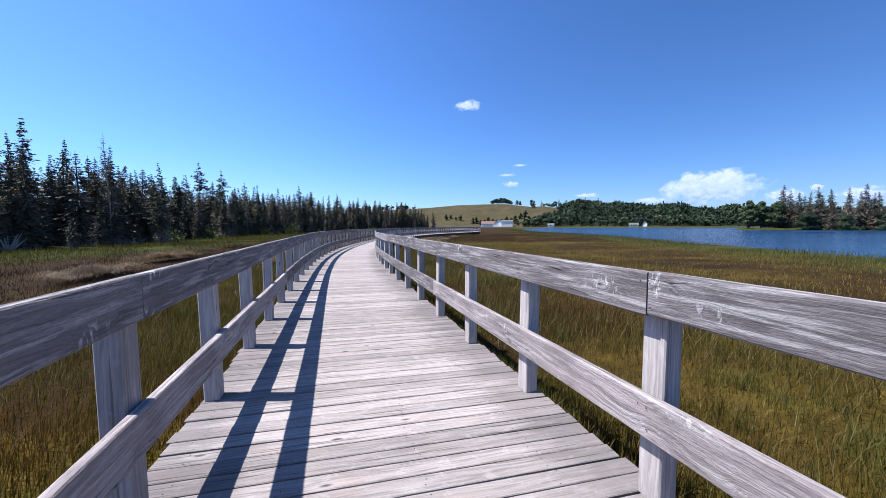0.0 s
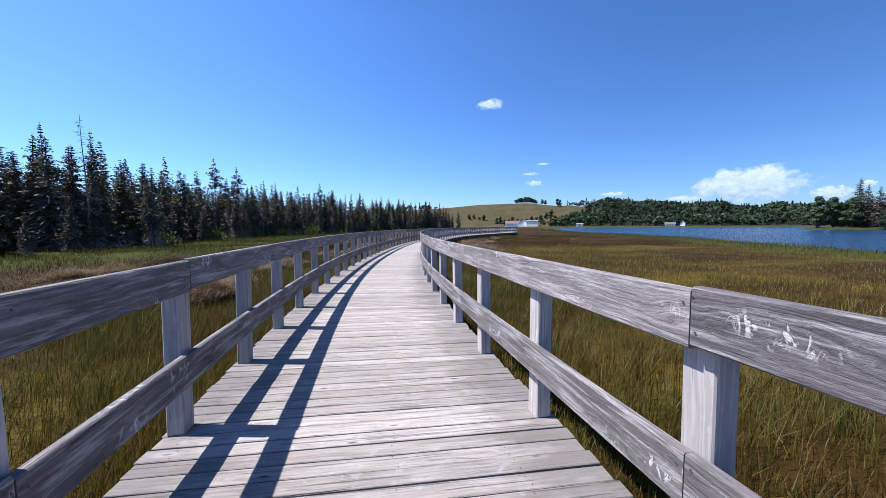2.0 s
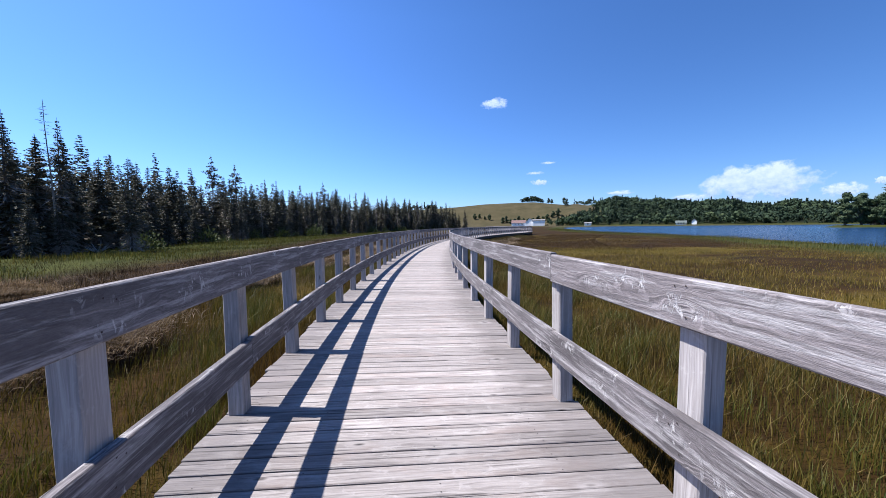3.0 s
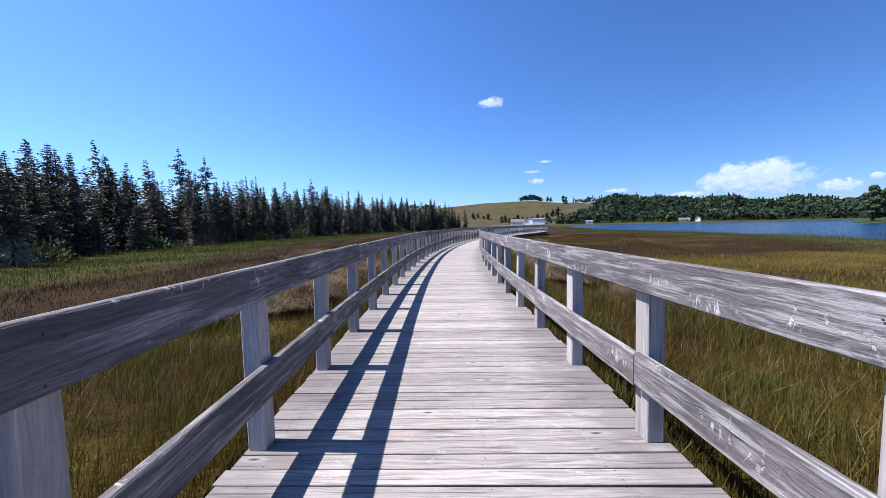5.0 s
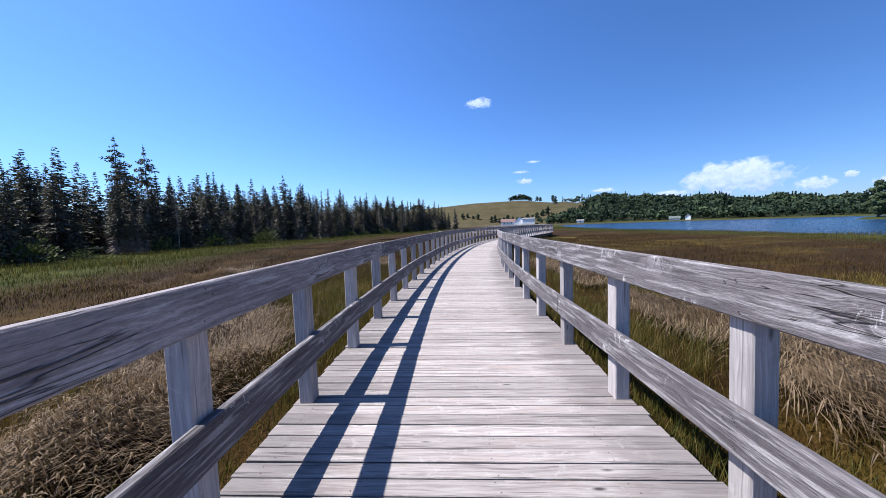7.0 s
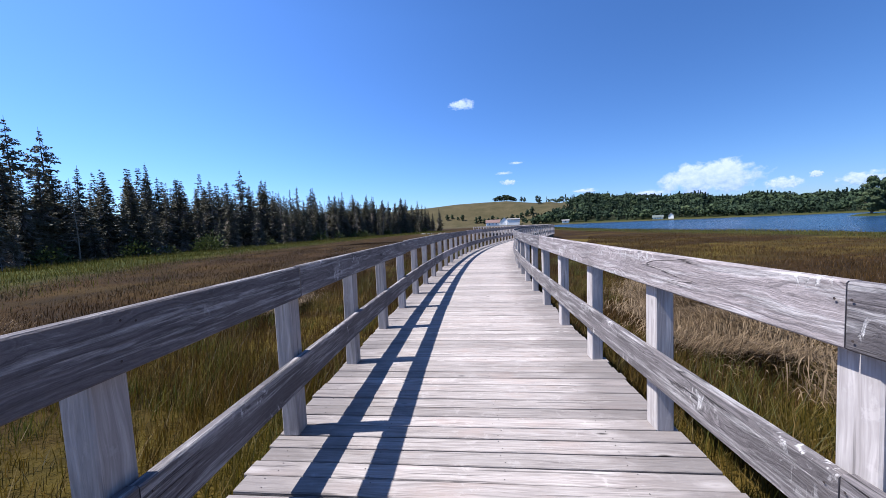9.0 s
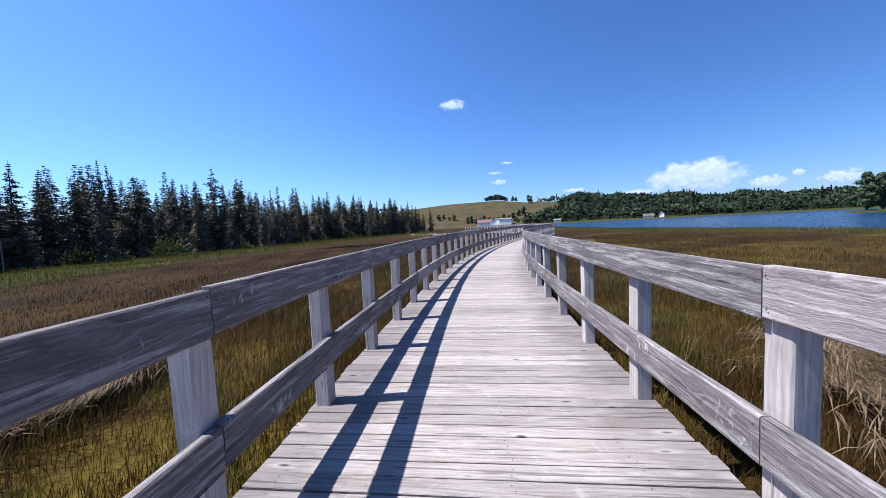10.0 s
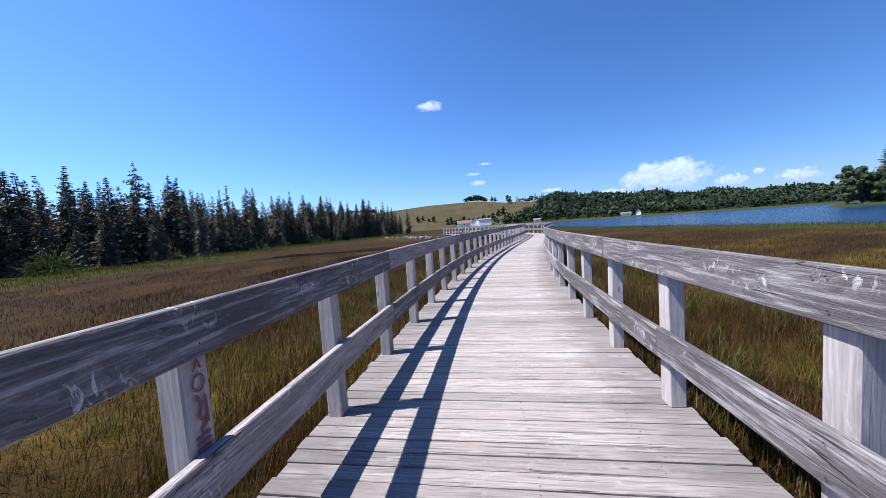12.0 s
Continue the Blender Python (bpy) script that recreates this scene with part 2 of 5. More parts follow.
def foliage(name, stops, position_scale, trans=0.25, single=0.40, patch=0.35, whole=0.30, base=0.0):
    """Leaf colour: per island and per tree."""
    m, nt, b = material(name, 0.7, 0.25)
    geo = nt.nodes.new("ShaderNodeNewGeometry")
    info = nt.nodes.new("ShaderNodeObjectInfo")
    n = noisy(nt, geo.outputs["Position"], position_scale, 3.0)
    f = maths(nt, "ADD", maths(nt, "MULTIPLY", geo.outputs["Random Per Island"], single),
              maths(nt, "ADD", maths(nt, "ADD", maths(nt, "MULTIPLY", n, patch), base), maths(nt, "MULTIPLY", info.outputs["Random"], whole)))
    col = ramp(nt, f, stops)
    nt.links.new(col, b.inputs["Base Color"])
    tr = nt.nodes.new("ShaderNodeBsdfTranslucent")
    nt.links.new(col, tr.inputs["Color"])
    ms = nt.nodes.new("ShaderNodeMixShader")
    ms.inputs[0].default_value = trans
    nt.links.new(b.outputs[0], ms.inputs[1])
    nt.links.new(tr.outputs[0], ms.inputs[2])
    nt.links.new(ms.outputs[0], nt.nodes["Material Output"].inputs["Surface"])
    return m


MAT_SPRUCE = foliage("spruce_needles", [(0.2, (0.036, 0.037, 0.024)), (0.42, (0.072, 0.070, 0.044)), (0.60, (0.098, 0.094, 0.062)), (0.85, (0.140, 0.125, 0.088))], 0.25, trans=0.1)
MAT_BROAD = foliage("broad_leaves", [(0.10, (0.0137, 0.025, 0.0137)), (0.38, (0.0312, 0.05, 0.0225)), (0.62, (0.0531, 0.0762, 0.0312)), (0.9, (0.0875, 0.1031, 0.0438))], 0.11, 0.15, 0.16, 1.5, 0.1, -0.42)


def far_wood_material():
    """Crowns of the far woods: each tree has its own green, carried by the mesh's tone attribute."""
    m, nt, b = material("far_wood_leaves", 0.8, 0.15)
    tone = nt.nodes.new("ShaderNodeAttribute")
    tone.attribute_name = "tone"
    one = nt.nodes.new("ShaderNodeNewGeometry").outputs["Random Per Island"]
    f = maths(nt, "ADD", maths(nt, "MULTIPLY", tone.outputs["Fac"], 0.78), maths(nt, "MULTIPLY", one, 0.22))
    col = ramp(nt, f, [(0.08, (0.0125, 0.0225, 0.0137)), (0.38, (0.0287, 0.045, 0.0225)), (0.62, (0.0531, 0.0737, 0.0312)), (0.92, (0.0937, 0.1094, 0.0438))])
    nt.links.new(col, b.inputs["Base Color"])
    return m


MAT_FAR_WOOD = far_wood_material()
MAT_SHRUB = foliage("shrub_leaves", [(0.2, (0.0312, 0.0469, 0.0125)), (0.5, (0.0531, 0.0719, 0.0187)), (0.8, (0.0875, 0.0937, 0.0312))], 0.6, trans=0.2)


def grass_material(name, sets, edge=0.47):
    """Blades: olive, rust and straw by large patches, each blade a little different."""
    m, nt, b = material(name, 0.6, 0.3)
    geo = nt.nodes.new("ShaderNodeNewGeometry")
    big = noisy(nt, geo.outputs["Position"], 0.7, 4.0, 0.6)
    rnd = geo.outputs["Random Per Island"]
    a = ramp(nt, rnd, sets[0])
    c = ramp(nt, rnd, sets[1])
    f = ramp(nt, big, [(edge, (0, 0, 0)), (edge + 0.15, (1, 1, 1))])
    col = mix(nt, f, a, c)
    nt.links.new(col, b.inputs["Base Color"])
    tr = nt.nodes.new("ShaderNodeBsdfTranslucent")
    nt.links.new(col, tr.inputs["Color"])
    ms = nt.nodes.new("ShaderNodeMixShader")
    ms.inputs[0].default_value = 0.35
    nt.links.new(b.outputs[0], ms.inputs[1])
    nt.links.new(tr.outputs[0], ms.inputs[2])
    nt.links.new(ms.outputs[0], nt.nodes["Material Output"].inputs["Surface"])
    return m


OLIVE = [(0.0, (0.0262, 0.0287, 0.0031)), (0.45, (0.0737, 0.0612, 0.005)), (0.8, (0.1187, 0.0906, 0.01)), (1.0, (0.1937, 0.1437, 0.05))]
RUST = [(0.0, (0.0275, 0.0175, 0.0019)), (0.45, (0.0675, 0.0387, 0.0037)), (0.8, (0.1062, 0.06, 0.0062)), (1.0, (0.1562, 0.0969, 0.0281))]
# rust darkened in colour for the left meadow, seen against the light
SHADED_RUST = [(0.0, (0.008, 0.005, 0.001)), (0.45, (0.017, 0.0085, 0.0016)), (0.8, (0.027, 0.0135, 0.0025)), (1.0, (0.046, 0.026, 0.007))]
GREEN = [(0.0, (0.028, 0.040, 0.004)), (0.5, (0.072, 0.078, 0.009)), (1.0, (0.135, 0.122, 0.025))]
STRAW = [(0.0, (0.062, 0.042, 0.019)), (0.5, (0.150, 0.105, 0.054)), (1.0, (0.265, 0.195, 0.115))]
MAT_GRASS = grass_material("marsh_grass", (OLIVE, RUST))
RUST_DEEP = [(0.0, (0.018, 0.010, 0.002)), (0.45, (0.044, 0.023, 0.003)), (0.8, (0.074, 0.039, 0.005)), (1.0, (0.125, 0.075, 0.022))]
GOLD = [(0.0, (0.050, 0.042, 0.004)), (0.45, (0.125, 0.095, 0.009)), (0.8, (0.19, 0.135, 0.016)), (1.0, (0.26, 0.19, 0.05))]
MAT_GRASS_RUSTY = grass_material("rusty_grass", (RUST_DEEP, OLIVE), 0.66)
MAT_GRASS_MIXED = grass_material("mixed_grass", (RUST_DEEP, OLIVE), 0.54)
MAT_GRASS_GOLD = grass_material("gold_grass", (GOLD, RUST), 0.52)
MAT_GRASS_SHADED = grass_material("shaded_rust_grass", (SHADED_RUST, RUST_DEEP), 0.64)
MAT_GRASS_GREEN = grass_material("green_grass", (GREEN, OLIVE))
MAT_STRAW = grass_material("straw_grass", (STRAW, STRAW))


def ground_material():
    """Marsh, hay field, wood floor and lake bed: the shares come from the sheet's cover attribute."""
    m, nt, b = material("ground_cover", 0.95, 0.1)
    pos = nt.nodes.new("ShaderNodeNewGeometry").outputs["Position"]
    att = nt.nodes.new("ShaderNodeAttribute")
    att.attribute_name = "cover"
    sep = nt.nodes.new("ShaderNodeSeparateColor")
    nt.links.new(att.outputs["Color"], sep.inputs[0])
    big, mid, fine = noisy(nt, pos, 0.09, 4.0, 0.6), noisy(nt, pos, 0.55, 5.0, 0.65), noisy(nt, pos, 9.0, 4.0, 0.7)
    streak = noisy(nt, mapped(nt, pos, (0.0625, 0.2812, 0.625)), 1.0, 5.0, 0.65)
    rust = ramp(nt, mid, [(0.3, (0.015, 0.0085, 0.002)), (0.55, (0.030, 0.016, 0.003)), (0.75, (0.054, 0.029, 0.006))])
    olive = ramp(nt, mid, [(0.3, (0.044, 0.035, 0.004)), (0.55, (0.094, 0.068, 0.008)), (0.75, (0.145, 0.105, 0.018))])
    gold = ramp(nt, streak, [(0.46, (0, 0, 0)), (0.62, (1, 1, 1))])
    col = mix(nt, maths(nt, "MULTIPLY", gold, maths(nt, "SUBTRACT", 1.0, att.outputs["Alpha"])), rust, olive)
    green = ramp(nt, mid, [(0.3, (0.026, 0.034, 0.005)), (0.7, (0.060, 0.064, 0.011))])
    col = mix(nt, sep.outputs[1], col, green)
    field = ramp(nt, maths(nt, "ADD", maths(nt, "MULTIPLY", big, 0.6), maths(nt, "MULTIPLY", noisy(nt, pos, 0.02, 3.0), 0.4)),
                 [(0.35, (0.048, 0.044, 0.019)), (0.5, (0.068, 0.058, 0.028)), (0.65, (0.088, 0.073, 0.037))])
    col = mix(nt, sep.outputs[0], col, field)
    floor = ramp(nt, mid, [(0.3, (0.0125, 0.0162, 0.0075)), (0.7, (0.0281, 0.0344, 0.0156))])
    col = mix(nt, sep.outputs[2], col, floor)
    shade = ramp(nt, fine, [(0.3, (0.55, 0.55, 0.55)), (0.7, (1.15, 1.15, 1.15))])
    col = mix(nt, 0.8, col, shade, "MULTIPLY")
    nt.links.new(col, b.inputs["Base Color"])
    bumped(nt, b, maths(nt, "ADD", fine, mid), 0.8, 0.06)
    return m


MAT_GROUND = ground_material()


def water_material():
    m, nt, b = material("lake_water", 0.18, 0.5)
    pos = nt.nodes.new("ShaderNodeNewGeometry").outputs["Position"]
    deep = noisy(nt, mapped(nt, pos, (0.012, 0.05, 1.0)), 1.0, 4.0, 0.6)
    nt.links.new(ramp(nt, deep, [(0.38, (0.006, 0.016, 0.042)), (0.52, (0.009, 0.030, 0.074)), (0.66, (0.022, 0.056, 0.115))]), b.inputs["Base Color"])
    b.inputs["IOR"].default_value = 1.33
    w = maths(nt, "ADD", noisy(nt, mapped(nt, pos, (1.0, 2.5, 1.0)), 1.4, 4.0, 0.6), noisy(nt, pos, 0.25, 3.0))
    bumped(nt, b, w, 0.9, 0.25)
    return m


MAT_WATER = water_material()


def cloud_material(seed, soft):
    m, nt, b = material("cloud_vapour")
    nt.nodes.remove(b)
    uv = nt.nodes.new("ShaderNodeTexCoord").outputs["UV"]
    sx = nt.nodes.new("ShaderNodeSeparateXYZ")
    nt.links.new(uv, sx.inputs[0])
    dx = maths(nt, "MULTIPLY", maths(nt, "SUBTRACT", sx.outputs[0], 0.5), 2.0)
    dy = maths(nt, "MULTIPLY", maths(nt, "SUBTRACT", sx.outputs[1], 0.45), 2.2)
    r = maths(nt, "SQRT", maths(nt, "ADD", maths(nt, "MULTIPLY", dx, dx), maths(nt, "MULTIPLY", dy, dy)))
    sh = nt.nodes.new("ShaderNodeVectorMath")
    sh.operation = "ADD"
    sh.inputs[1].default_value = (seed * 7.3, seed * 3.1, 0)
    nt.links.new(mapped(nt, uv, (3.4, 1.7, 1.0)), sh.inputs[0])
    n = noisy(nt, sh.outputs[0], 2.2, 9.0, 0.56, 0.1)
    dens = maths(nt, "SUBTRACT", maths(nt, "ADD", n, 0.42 - 0.0), maths(nt, "MULTIPLY", r, 0.75))
    alpha = ramp(nt, dens, [(0.36, (0, 0, 0)), (0.36 + soft, (1, 1, 1))])
    # pale tops and blue-grey undersides are painted shading; the flat card glows
    lit = noisy(nt, sh.outputs[0], 5.0, 5.0, 0.6)
    tone = maths(nt, "ADD", maths(nt, "MULTIPLY", sx.outputs[1], 0.5), maths(nt, "MULTIPLY", lit, 0.7))
    col = ramp(nt, tone, [(0.36, (0.50, 0.61, 0.80)), (0.52, (0.74, 0.80, 0.90)), (0.72, (0.97, 0.97, 0.98))])
    em = nt.nodes.new("ShaderNodeEmission")
    nt.links.new(col, em.inputs["Color"])
    em.inputs["Strength"].default_value = 0.45
    tp = nt.nodes.new("ShaderNodeBsdfTransparent")
    ms = nt.nodes.new("ShaderNodeMixShader")
    nt.links.new(alpha, ms.inputs[0])
    nt.links.new(tp.outputs[0], ms.inputs[1])
    nt.links.new(em.outputs[0], ms.inputs[2])
    nt.links.new(ms.outputs[0], nt.nodes["Material Output"].inputs["Surface"])
    return m


# ------------------------------------------------------------------ mesh helpers
def mesh_of(name, verts, faces, mat, uvs=None, smooth=False):
    """Mesh from vertex rows and faces of one size (numpy arrays)."""
    verts, faces = np.asarray(verts, np.float32), np.asarray(faces, np.int32)
    if uvs is not None:
        loop_uv = np.asarray(uvs, np.float32)[faces.ravel()]
        _, first, back = np.unique(np.round(verts, 5), axis=0, return_index=True, return_inverse=True)
        verts, faces = verts[first], back.ravel()[faces].astype(np.int32)
    me = bpy.data.meshes.new(name)
    n, k = faces.shape
    me.vertices.add(len(verts))
    me.vertices.foreach_set("co", verts.ravel())
    me.loops.add(n * k)
    me.loops.foreach_set("vertex_index", faces.ravel())
    me.polygons.add(n)
    me.polygons.foreach_set("loop_start", np.arange(0, n * k, k, dtype=np.int32))
    me.polygons.foreach_set("loop_total", np.full(n, k, np.int32))
    me.update(calc_edges=True)
    if uvs is not None:
        layer = me.uv_layers.new(name="UVMap")
        layer.data.foreach_set("uv", loop_uv.ravel())
    me.polygons.foreach_set("use_smooth", np.full(n, smooth, bool))
    me.materials.append(mat)
    return me


def part_of(name, me, parent, m=None, label=""):
    ob = new(name, me)
    ob.parent = parent
    if m is not None:
        ob.matrix_local = m
    return tagged(ob, label) if label else ob


def empty(name, m=None):
    ob = new(name)
    if m is not None:
        ob.matrix_world = m
    return ob


def beam_mesh(name, along, across, height, mat, bevel=0.004, sag=0.0, rng=None):
    """A squared timber, its length on local x from the middle, its foot at z = 0, with eased edges and separate texture strips."""
    prof = []
    y, z, b = across / 2, height, bevel
    for py, pz in ((-y + b, 0), (y - b, 0), (y, b), (y, z - b), (y - b, z), (-y + b, z), (-y, z - b), (-y, b)):
        prof.append((py, pz))
    cum = [0.0]
    for i in range(8):
        p, q = prof[i], prof[(i + 1) % 8]
        cum.append(cum[-1] + math.hypot(q[0] - p[0], q[1] - p[1]))
    xs = (-along / 2, along / 2)
    v, uv, f = [], [], []
    for i in range(8):
        p, q = prof[i], prof[(i + 1) % 8]
        k = len(v)
        for x in xs:
            v += [(x, *p), (x, *q)]
            uv += [(x, cum[i]), (x, cum[i + 1])]
        f.append((k, k + 2, k + 3, k + 1))
    for x, order in ((xs[0], (0, 1, 2, 3)), (xs[1], (3, 2, 1, 0))):
        for a in ((0, 1, 2, 3), (4, 5, 6, 7), (7, 0, 3, 4)):
            k = len(v)
            v += [(x, *prof[j]) for j in a]
            uv += [(prof[j][1], prof[j][0]) for j in a]
            f.append(tuple(k + j for j in order))
    return mesh_of(name, v, f, mat, uv)


# ------------------------------------------------------------------ line of the boardwalk
BENDS = [(-14, -0.2), (-6, -0.37), (-2.9, -0.58), (0.1, -0.78), (3.2, -1.15), (6.3, -3.64), (9.3, -8.48), (12.4, -12.54), (15.5, -15.01), (18.5, -16.97),
         (21.6, -20.24), (24.7, -23.47), (27.7, -26.02), (30.8, -29.41), (33.9, -33.68), (36.9, -37.6), (40, -41.0), (45, -43.5), (51, -41),
         (55, -18), (59, -3), (66, 0), (118, 2)]
END = 70.5
ARC = np.arange(-14, 118, 0.05)
_h = np.radians(np.interp(ARC, [b[0] for b in BENDS], [b[1] for b in BENDS]))
HEADING = np.convolve(np.pad(_h, 20, "edge"), np.ones(41) / 41, "valid")
_x, _y = np.cumsum(-np.sin(HEADING)) * 0.05, np.cumsum(np.cos(HEADING)) * 0.05
_i = int(np.searchsorted(ARC, 0))
LINE_X, LINE_Y = _x - _x[_i], _y - _y[_i]


def line(s, u=0.0):
    """Place and heading (radians) at arc length s, u metres to the right of the middle line."""
    h = np.interp(s, ARC, HEADING)
    return np.interp(s, ARC, LINE_X) + u * np.cos(h), np.interp(s, ARC, LINE_Y) + u * np.sin(h), h


BAY, INNER, HALF = 0.7349, 0.720, 0.803     # post spacing, inner face of the posts, half width of the deck
POST_ALONG, POST_ACROSS = 0.078, 0.066
RAIL_THICK = 0.030
MARSH = -0.40


# the posts were set a little unevenly; offsets of every second post
POST_EVERY = list(range(0, 50, 2))
OFF_LEFT = [0.088, 0.094, 0.085, 0.099, 0.077, 0.043, 0.055, 0.065, 0.092, 0.076, 0.032, 0.006, -0.024, -0.039, -0.025, -0.028, -0.038, -0.069, -0.091, -0.082, -0.093, -0.087,
            -0.065, -0.055, -0.044]
OFF_RIGHT = [-0.315, -0.265, -0.223, -0.153, -0.084, -0.072, -0.051, -0.009, 0.044, 0.042, 0.033, -0.001, -0.041, -0.059, -0.038, -0.025, -0.007, -0.024, -0.057, -0.015, 0.014,
             0.005, 0.04, -0.001, -0.013]


def post_station(j, side):
    return j * BAY + float(np.interp(j, POST_EVERY, OFF_LEFT if side < 0 else OFF_RIGHT))


# ------------------------------------------------------------------ ground sheet, lake
SHORE = [(14, -160), (17, -30), (18.5, 2), (21, 9), (25, 17.5), (31, 28), (34.5, 38), (39, 54), (47, 72), (62, 100), (85, 135),
         (118, 172), (146, 184), (182, 160), (214, 118), (236, 62), (246, 0), (230, -90), (180, -160)]
FOREST_EDGE = [(-70, -30), (-40, -2), (-22, 13), (-14.5, 23), (-12.5, 33), (-12.0, 43), (-9.5, 52), (-5.0, 60), (-1.0, 70), (5, 82), (13, 92), (20, 104), (27, 113), (32, 123)]
HUB = (1.2, 13.6)


def inside(px, py, poly):
    out = np.zeros(np.shape(px), bool)
    n = len(poly)
    for i in range(n):
        (x0, y0), (x1, y1) = poly[i], poly[(i + 1) % n]
        c = (y0 > py) != (y1 > py)
        with np.errstate(divide="ignore", invalid="ignore"):
            out ^= c & (px < (x1 - x0) * (py - y0) / (y1 - y0 + 1e-12) + x0)
    return out


def edge_distance(px, py, poly, closed=True):
    best = np.full(np.shape(px), 1e9)
    n = len(poly)
    for i in range(n if closed else n - 1):
        (x0, y0), (x1, y1) = poly[i], poly[(i + 1) % n]
        dx, dy = x1 - x0, y1 - y0
        t = np.clip(((px - x0) * dx + (py - y0) * dy) / (dx * dx + dy * dy), 0, 1)
        best = np.minimum(best, np.hypot(px - x0 - t * dx, py - y0 - t * dy))
    return best


def soft(x, a, b):
    t = np.clip((x - a) / (b - a), 0, 1)
    return t * t * (3 - 2 * t)


FOREST = FOREST_EDGE + [(26, 140), (-60, 150), (-160, 60), (-120, -60)]
CREST_AZ = [-180, -60, 0, 10, 16.5, 21.2, 25.8, 29.4, 33.7, 38.7, 42.5, 49.4, 56.9, 63.9, 68, 80, 120, 180]
CREST_EL = [1.2, 1.5, 2.2, 2.9, 3.30, 3.72, 3.84, 3.88, 3.30, 2.95, 3.00, 2.36, 1.70, 1.15, 0.9, 0.8, 0.9, 1.0]


def hill(px, py):
    dx, dy = px - HUB[0], py - HUB[1]
    d, az = np.hypot(dx, dy), np.degrees(np.arctan2(dx, dy))
    wave = 0.16 * np.sin(az * 0.95) + 0.10 * np.sin(az * 2.3 + 1.0) + 0.22
    top = np.tan(np.radians(np.interp(az, CREST_AZ, CREST_EL) + wave * soft(az, 34.0, 38.0) * (1 - soft(az, 80, 110)))) * 430
    near = np.interp(az, [-180, 30, 37, 180], [335, 335, 262, 262])
    return top * soft(d, near, 430) * (1 - 0.55 * soft(d, 470, 900))


def land(px, py):
    """Height of the ground."""
    z = np.full(np.shape(px), MARSH)
    z = z + 0.04 * np.sin(px * 0.9 + 1.3 * np.sin(py * 0.31)) * np.sin(py * 0.7 + 0.8)
    lake, rim = inside(px, py, SHORE), edge_distance(px, py, SHORE)
    z = np.where(lake, MARSH - 0.02 - 1.2 * soft(rim, 0.0, 5.0), z)
    far = np.hypot(px - HUB[0], py - HUB[1])
    z = z + np.where(lake, 0, 0.55 * soft(far, 120, 200))
    spit = edge_distance(px, py, [(107, 58), (124, 47), (158, 22)], closed=False)
    z = np.maximum(z, MARSH + 0.45 - 1.2 * soft(spit, 2.0, 7.0))
    wood = inside(px, py, FOREST)
    z = z + np.where(wood, 0.25 * soft(edge_distance(px, py, FOREST_EDGE, False), 0, 6), 0)
    return z + hill(px, py)


def build_ground():
    rings = np.concatenate([[0.0], np.geomspace(1.0, 2600, 190)])
    turns = np.radians(np.arange(0, 360, 0.75))
    R, A = np.meshgrid(rings[1:], turns, indexing="ij")
    px, py = HUB[0] + R * np.sin(A), HUB[1] + R * np.cos(A)
    px, py = np.append(px.ravel(), HUB[0]), np.append(py.ravel(), HUB[1])
    z = land(px, py)
    n, k = len(rings) - 1, len(turns)
    i, j = np.meshgrid(np.arange(n - 1), np.arange(k), indexing="ij")
    jn = (j + 1) % k
    quads = np.stack([i * k + j, i * k + jn, (i + 1) * k + jn, (i + 1) * k + j], -1).reshape(-1, 4)[:, ::-1]
    centre = len(px) - 1
    jj = np.arange(k)
    cap = np.stack([np.full(k, centre), jj, (jj + 1) % k, (jj + 1) % k], -1)[:, [0, 2, 1, 1]]
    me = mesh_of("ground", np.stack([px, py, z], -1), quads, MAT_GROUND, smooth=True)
    dx, dy = px - HUB[0], py - HUB[1]
    d, az = np.hypot(dx, dy), np.degrees(np.arctan2(dx, dy))
    field = soft(d, 150, 190) * (1 - soft(az, 33.5, 36.0) * soft(d, 200, 260) * (1 - soft(d, 318, 330) * (1 - soft(az, 38, 43))))
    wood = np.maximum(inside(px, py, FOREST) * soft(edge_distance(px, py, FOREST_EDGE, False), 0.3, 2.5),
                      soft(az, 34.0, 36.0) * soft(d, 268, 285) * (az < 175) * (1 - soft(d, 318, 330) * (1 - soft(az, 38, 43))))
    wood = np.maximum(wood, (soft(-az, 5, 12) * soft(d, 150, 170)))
    rim = edge_distance(px, py, SHORE)
    green = np.maximum((1 - soft(rim, 2.5, 6.5)) * ~inside(px, py, SHORE) * 0.9, (1 - soft(edge_distance(px, py, FOREST_EDGE, False), 5.0, 9.5)))
    green = np.maximum(green, np.maximum(soft(az, 30, 34) * soft(d, 190, 215), soft(az, 50, 60) * soft(d, 92, 100)) * (az < 170) * 0.95)
    me.color_attributes.new("cover", "FLOAT_COLOR", "POINT")
    across = px - np.interp(py, LINE_Y[ARC < 56], LINE_X[ARC < 56])
    rusty = np.where(across < 0, 0.85 * soft(-across, 2.0, 5.0), 0.75 * soft(across, 2.0, 6.0) * soft(py, 30, 48))
    rgba = np.stack([field, green, wood, rusty], -1).astype(np.float32)
    me.color_attributes["cover"].data.foreach_set("color", rgba.ravel())
    return tagged(new("ground", me), "olive and rust-brown salt marsh rising to far fields and hills", "ground", kind="structure")


build_ground()


